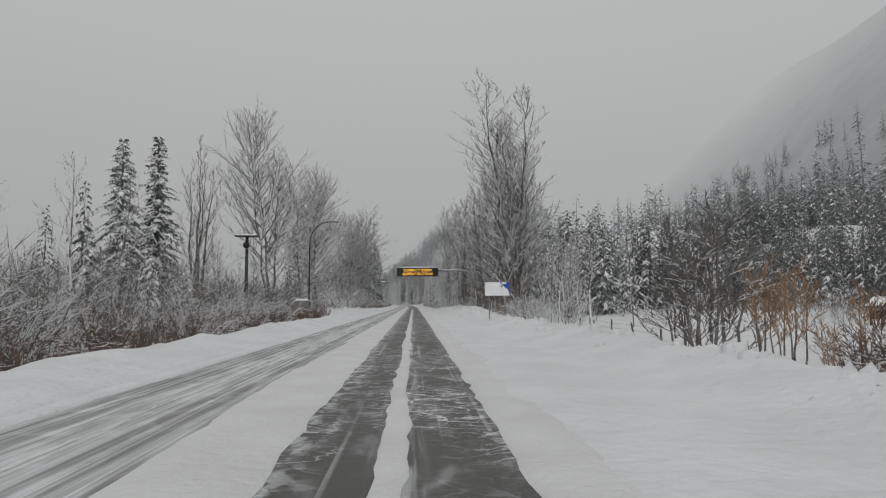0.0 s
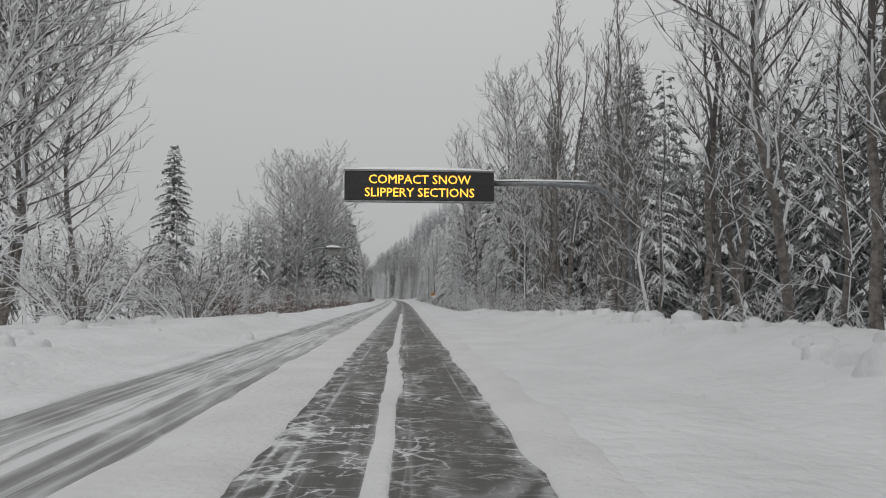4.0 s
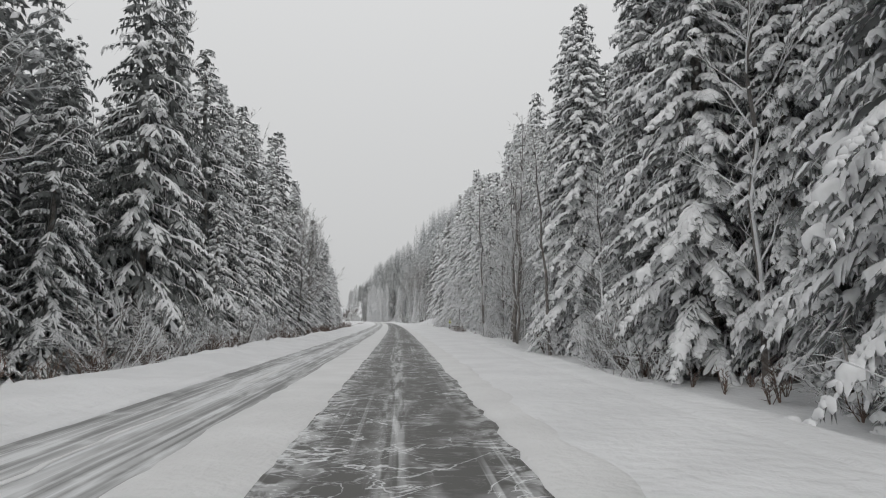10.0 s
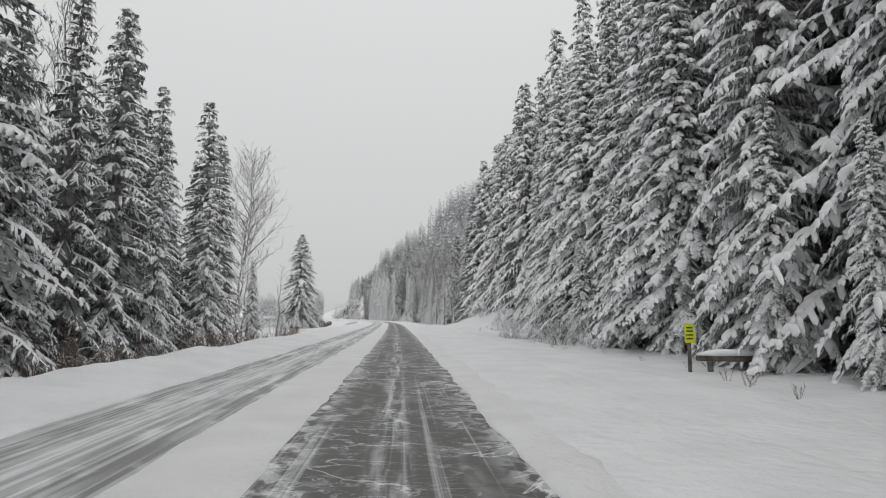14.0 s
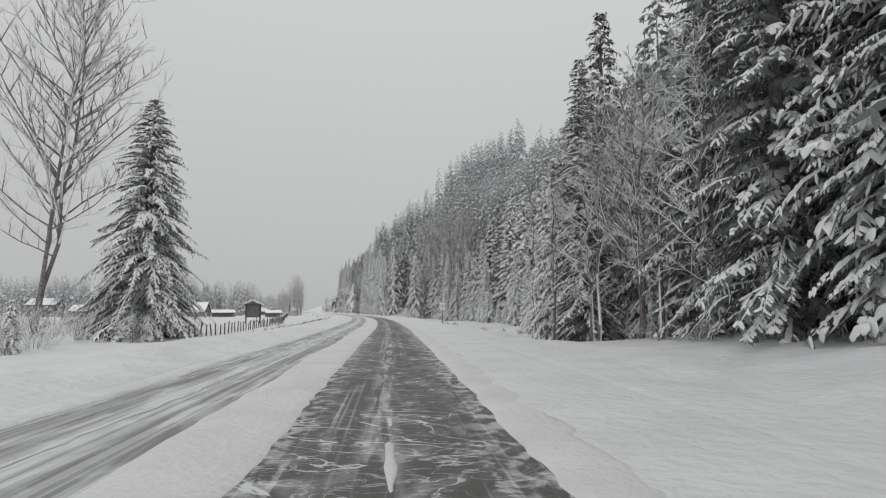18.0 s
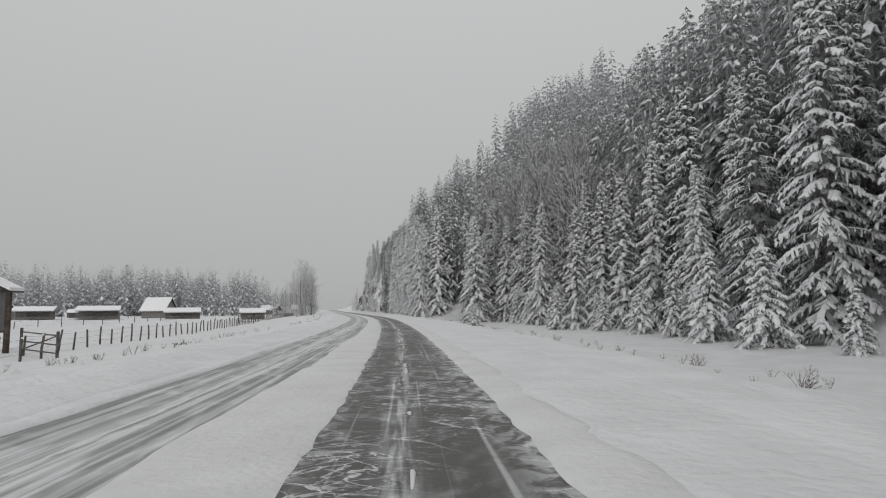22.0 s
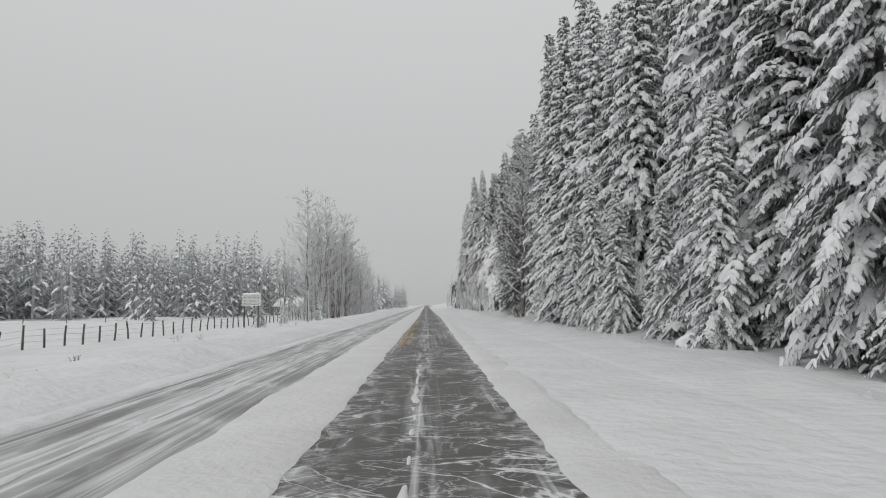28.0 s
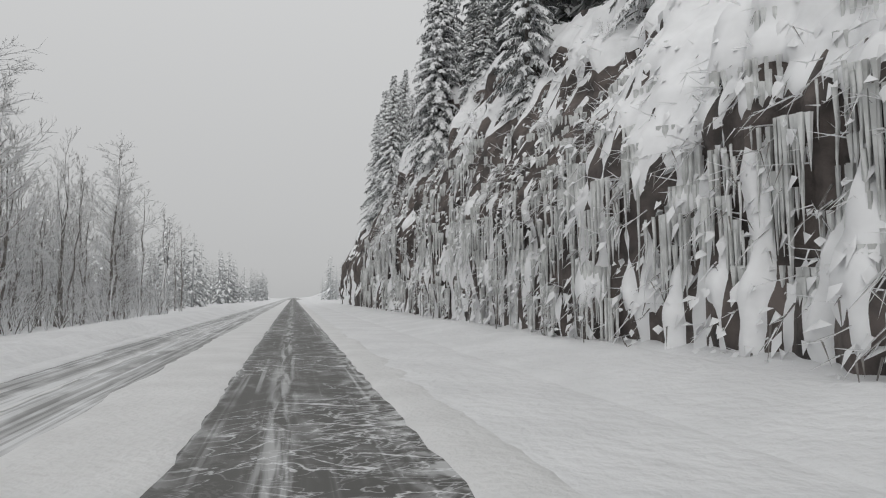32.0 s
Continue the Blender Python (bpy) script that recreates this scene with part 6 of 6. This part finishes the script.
fence("long row of grey fence posts with wire beside the snowy field", ((399, -15.2), (412, -15.4), (440, -16.4), (459.4, -16.4)), 1.6)
fence("long row of grey fence posts with wire beside the snowy field", ((461.4, -19), (490, -19.3), (522, -20.6), (548, -21), (600, -19.6), (640, -19)), 1.7)
fence("short row of fence posts in the snowy meadow", ((30, 12.4), (58, 13.4)), 4.2)
fence("far row of fence posts across the field", ((440, -48), (520, -46), (585, -38)), 6.0)
fence("far row of fence posts by the cabins", ((640, -44), (560, -75)), 6.0)


def gate(s0, u0, s1, u1, label):
    a, c = place(s0, u0), place(s1, u1)
    ob = thing("field_gate", Matrix.Identity(4), label, "gate")
    for p in (a, c):
        b = Bag()
        b.tube([p - Vector((0, 0, .4)), p + Vector((0, 0, 1.35))], [.075, .07], 8)
        part("gate_post", b, GREY_WOOD, ob)
    for h in (.3, .7, 1.15):
        b = Bag()
        b.tube([a + Vector((0, 0, h)), c + Vector((0, 0, h))], [.035, .035], 6)
        part("rail", b, GREY_WOOD, ob)
    b = Bag()
    b.tube([a + Vector((0, 0, .25)), c + Vector((0, 0, 1.15))], [.035, .035], 6)
    part("brace", b, GREY_WOOD, ob)
    return ob


gate(461, -18.9, 459.7, -16.5, "wooden field gate with a diagonal brace")
gate(533.3, -22.6, 532.6, -20.1, "low wooden rail frame by the fence")


# ---- farm buildings ----
def log_walls(ob, x0, x1, y0, y1, z0, z1, rows):
    """Walls of stacked boards, each board a part."""
    h = (z1 - z0) / rows
    for k in range(rows):
        for nm, d in (("board", (x0, x1, y0, y0 + .12)), ("board", (x0, x1, y1 - .12, y1)), ("board", (x0, x0 + .12, y0 + .12, y1 - .12)), ("board", (x1 - .12, x1, y0 + .12, y1 - .12))):
            boxed(ob, nm, BARN_WOOD, (*d, z0 + k * h + .01, z0 + (k + 1) * h - .01), bevel=0)


def barn(s, u, turn, w, deep, wall, rise, label, name="barn"):
    ob = thing(name, facing(s, u, ground_z(s, u), turn), label, "farm building")
    log_walls(ob, -w / 2, w / 2, -deep / 2, deep / 2, -.5, wall, 6)
    for y in (-deep / 2 + .03, deep / 2 - .12):
        b = Bag()
        b.add([(-w / 2, y, wall), (w / 2, y, wall), (0, y, wall + rise), (-w / 2, y + .09, wall), (w / 2, y + .09, wall), (0, y + .09, wall + rise)],
              [(0, 1, 2), (5, 4, 3), (0, 3, 4, 1), (1, 4, 5, 2), (2, 5, 3, 0)])
        part("gable", b, BARN_WOOD, ob)
    gable_roof(ob, -w / 2, w / 2, -deep / 2, deep / 2, wall, rise, .5, ridge_x=False)
    boxed(ob, "door", BLACK, (-.9, .9, -deep / 2 - .05, -deep / 2 - .002, -.3, 2.1), "dark doorway boards")
    return ob


def shed(s, u, turn, w, deep, low, high, label):
    """Open-fronted shed with a single snowy slope."""
    ob = thing("open_shed", facing(s, u, ground_z(s, u), turn), label, "farm building")
    for x in np.linspace(-w / 2 + .1, w / 2 - .1, 4):
        boxed(ob, "post", BARN_WOOD, (x - .08, x + .08, -deep / 2, -deep / 2 + .16, -.4, high), bevel=.01)
        boxed(ob, "post", BARN_WOOD, (x - .08, x + .08, deep / 2 - .16, deep / 2, -.4, low), bevel=.01)
    for k in range(4):
        boxed(ob, "board", BARN_WOOD, (-w / 2, w / 2, deep / 2 - .04, deep / 2, -.3 + k * (low + .3) / 4, -.32 + (k + 1) * (low + .3) / 4), bevel=0)
    for z in (.35, .8):
        boxed(ob, "rail", BARN_WOOD, (-w / 2, w / 2, -deep / 2 - .06, -deep / 2, z - .06, z + .06), bevel=0)
    for name, a, t, m in (("roof", 0, .1, BARN_WOOD), ("roof_snow", .1, .25, TREE_SNOW)):
        b = Bag()
        b.add([(x, y, z + a + q) for q in (0, t) for x, y, z in ((-w / 2 - .3, -deep / 2 - .4, high), (w / 2 + .3, -deep / 2 - .4, high), (w / 2 + .3, deep / 2 + .4, low), (-w / 2 - .3, deep / 2 + .4, low))],
              [(3, 2, 1, 0), (4, 5, 6, 7), (0, 1, 5, 4), (1, 2, 6, 5), (2, 3, 7, 6), (3, 0, 4, 7)])
        part(name, b, m, ob)
    return ob


barn(606, -53, 72, 5.5, 6.5, 2.4, 3.0, "dark wooden barn with a steep snowy roof")
shed(583, -42, 12, 7.6, 3.4, 2.5, 1.6, "low open lean-to shed covered with snow in front of the barn")
shed(570, -24.6, 8, 5.0, 3.0, 2.2, 1.4, "low open wooden shed with thick snow on its roof")
shed(582, -60, 15, 8.4, 4.5, 3.0, 2.1, "long wooden cattle shed with thick snow on its roof")
shed(622, -78, 15, 6.5, 4, 2.8, 2.0, "far wooden shed with thick snow on its roof")
barn(686, -30.5, 70, 5.0, 6.5, 2.0, 1.6, "small cabin with a snowy roof by the trees", "cabin")
barn(592, -88, 80, 7, 9, 2.4, 1.8, "long low cabin with a snowy roof", "cabin")
barn(640, -117, 80, 8, 11, 5.6, 2.4, "two-storey farmhouse with a snowy roof", "farmhouse")
shed(588, -76, 15, 8, 5, 3.0, 2.1, "low wooden stable with a snowy roof")

board2 = thing("white_board_sign", facing(605.8, -17.2, None) @ Matrix.Diagonal((.74, .74, 1.04, 1)), "white boarded roadside sign with a cap of snow", "road sign")
for x in (-.9, .9):
    boxed(board2, "post", GREY_WOOD, (x - .07, x + .07, .02, .16, -.5, 3.0), bevel=.01)
for k in range(4):
    boxed(board2, "board", WHITE_SIGN, (-1.25, 1.25, -.04, .02, 2.05 + k * .27, 2.28 + k * .27), bevel=.01)
    boxed(board2, "bar", DARK_STEEL, (-1.0, 1.0, -.05, -.042, 2.15 + k * .27, 2.185 + k * .27), "plain bar of unreadable writing", bevel=0)
snow_cap(board2, -1.3, 1.3, -.15, .2, 3.12, .14)

# snowy beam beside the lime marker
beam = thing("barrier_beam", facing(290.8, 9.0, ground_z(290.8, 9.0) - .42), "low wooden barrier beam under a thick roll of snow", "barrier")
for x in (.3, 2.3):
    boxed(beam, "post", GREY_WOOD, (x - .07, x + .07, -.05, .05, -.2, .75), bevel=.01)
b = Bag()
b.tube([(-.1, 0, .82), (1.3, .02, .8), (2.7, 0, .78)], [.09, .1, .09], 8)
part("beam", b, GREY_WOOD, beam)
b = Bag()
b.tube([(-.1, 0, .93), (.6, 0, .98), (1.4, .02, .96), (2.7, 0, .9)], [.05, .12, .11, .05], 8)
part("snow", b, TREE_SNOW, beam, "thick roll of snow", smooth=True)

# small roofed feeder out in the meadow
feeder = thing("roofed_feeder", facing(51.0, 40.9, None, 15), "small red-brown wooden shelter with a snowy roof in the meadow", "shelter")
for x in (-.75, .75):
    for y in (-.5, .5):
        boxed(feeder, "post", WOOD, (x - .07, x + .07, y - .07, y + .07, -.5, 1.5), bevel=.01)
boxed(feeder, "box", WOOD, (-.68, .68, -.43, .43, .35, 1.1), "red-brown board box", bevel=.02)
gable_roof(feeder, -.85, .85, -.6, .6, 1.5, .6, .15, snow=.1, ridge_x=False)
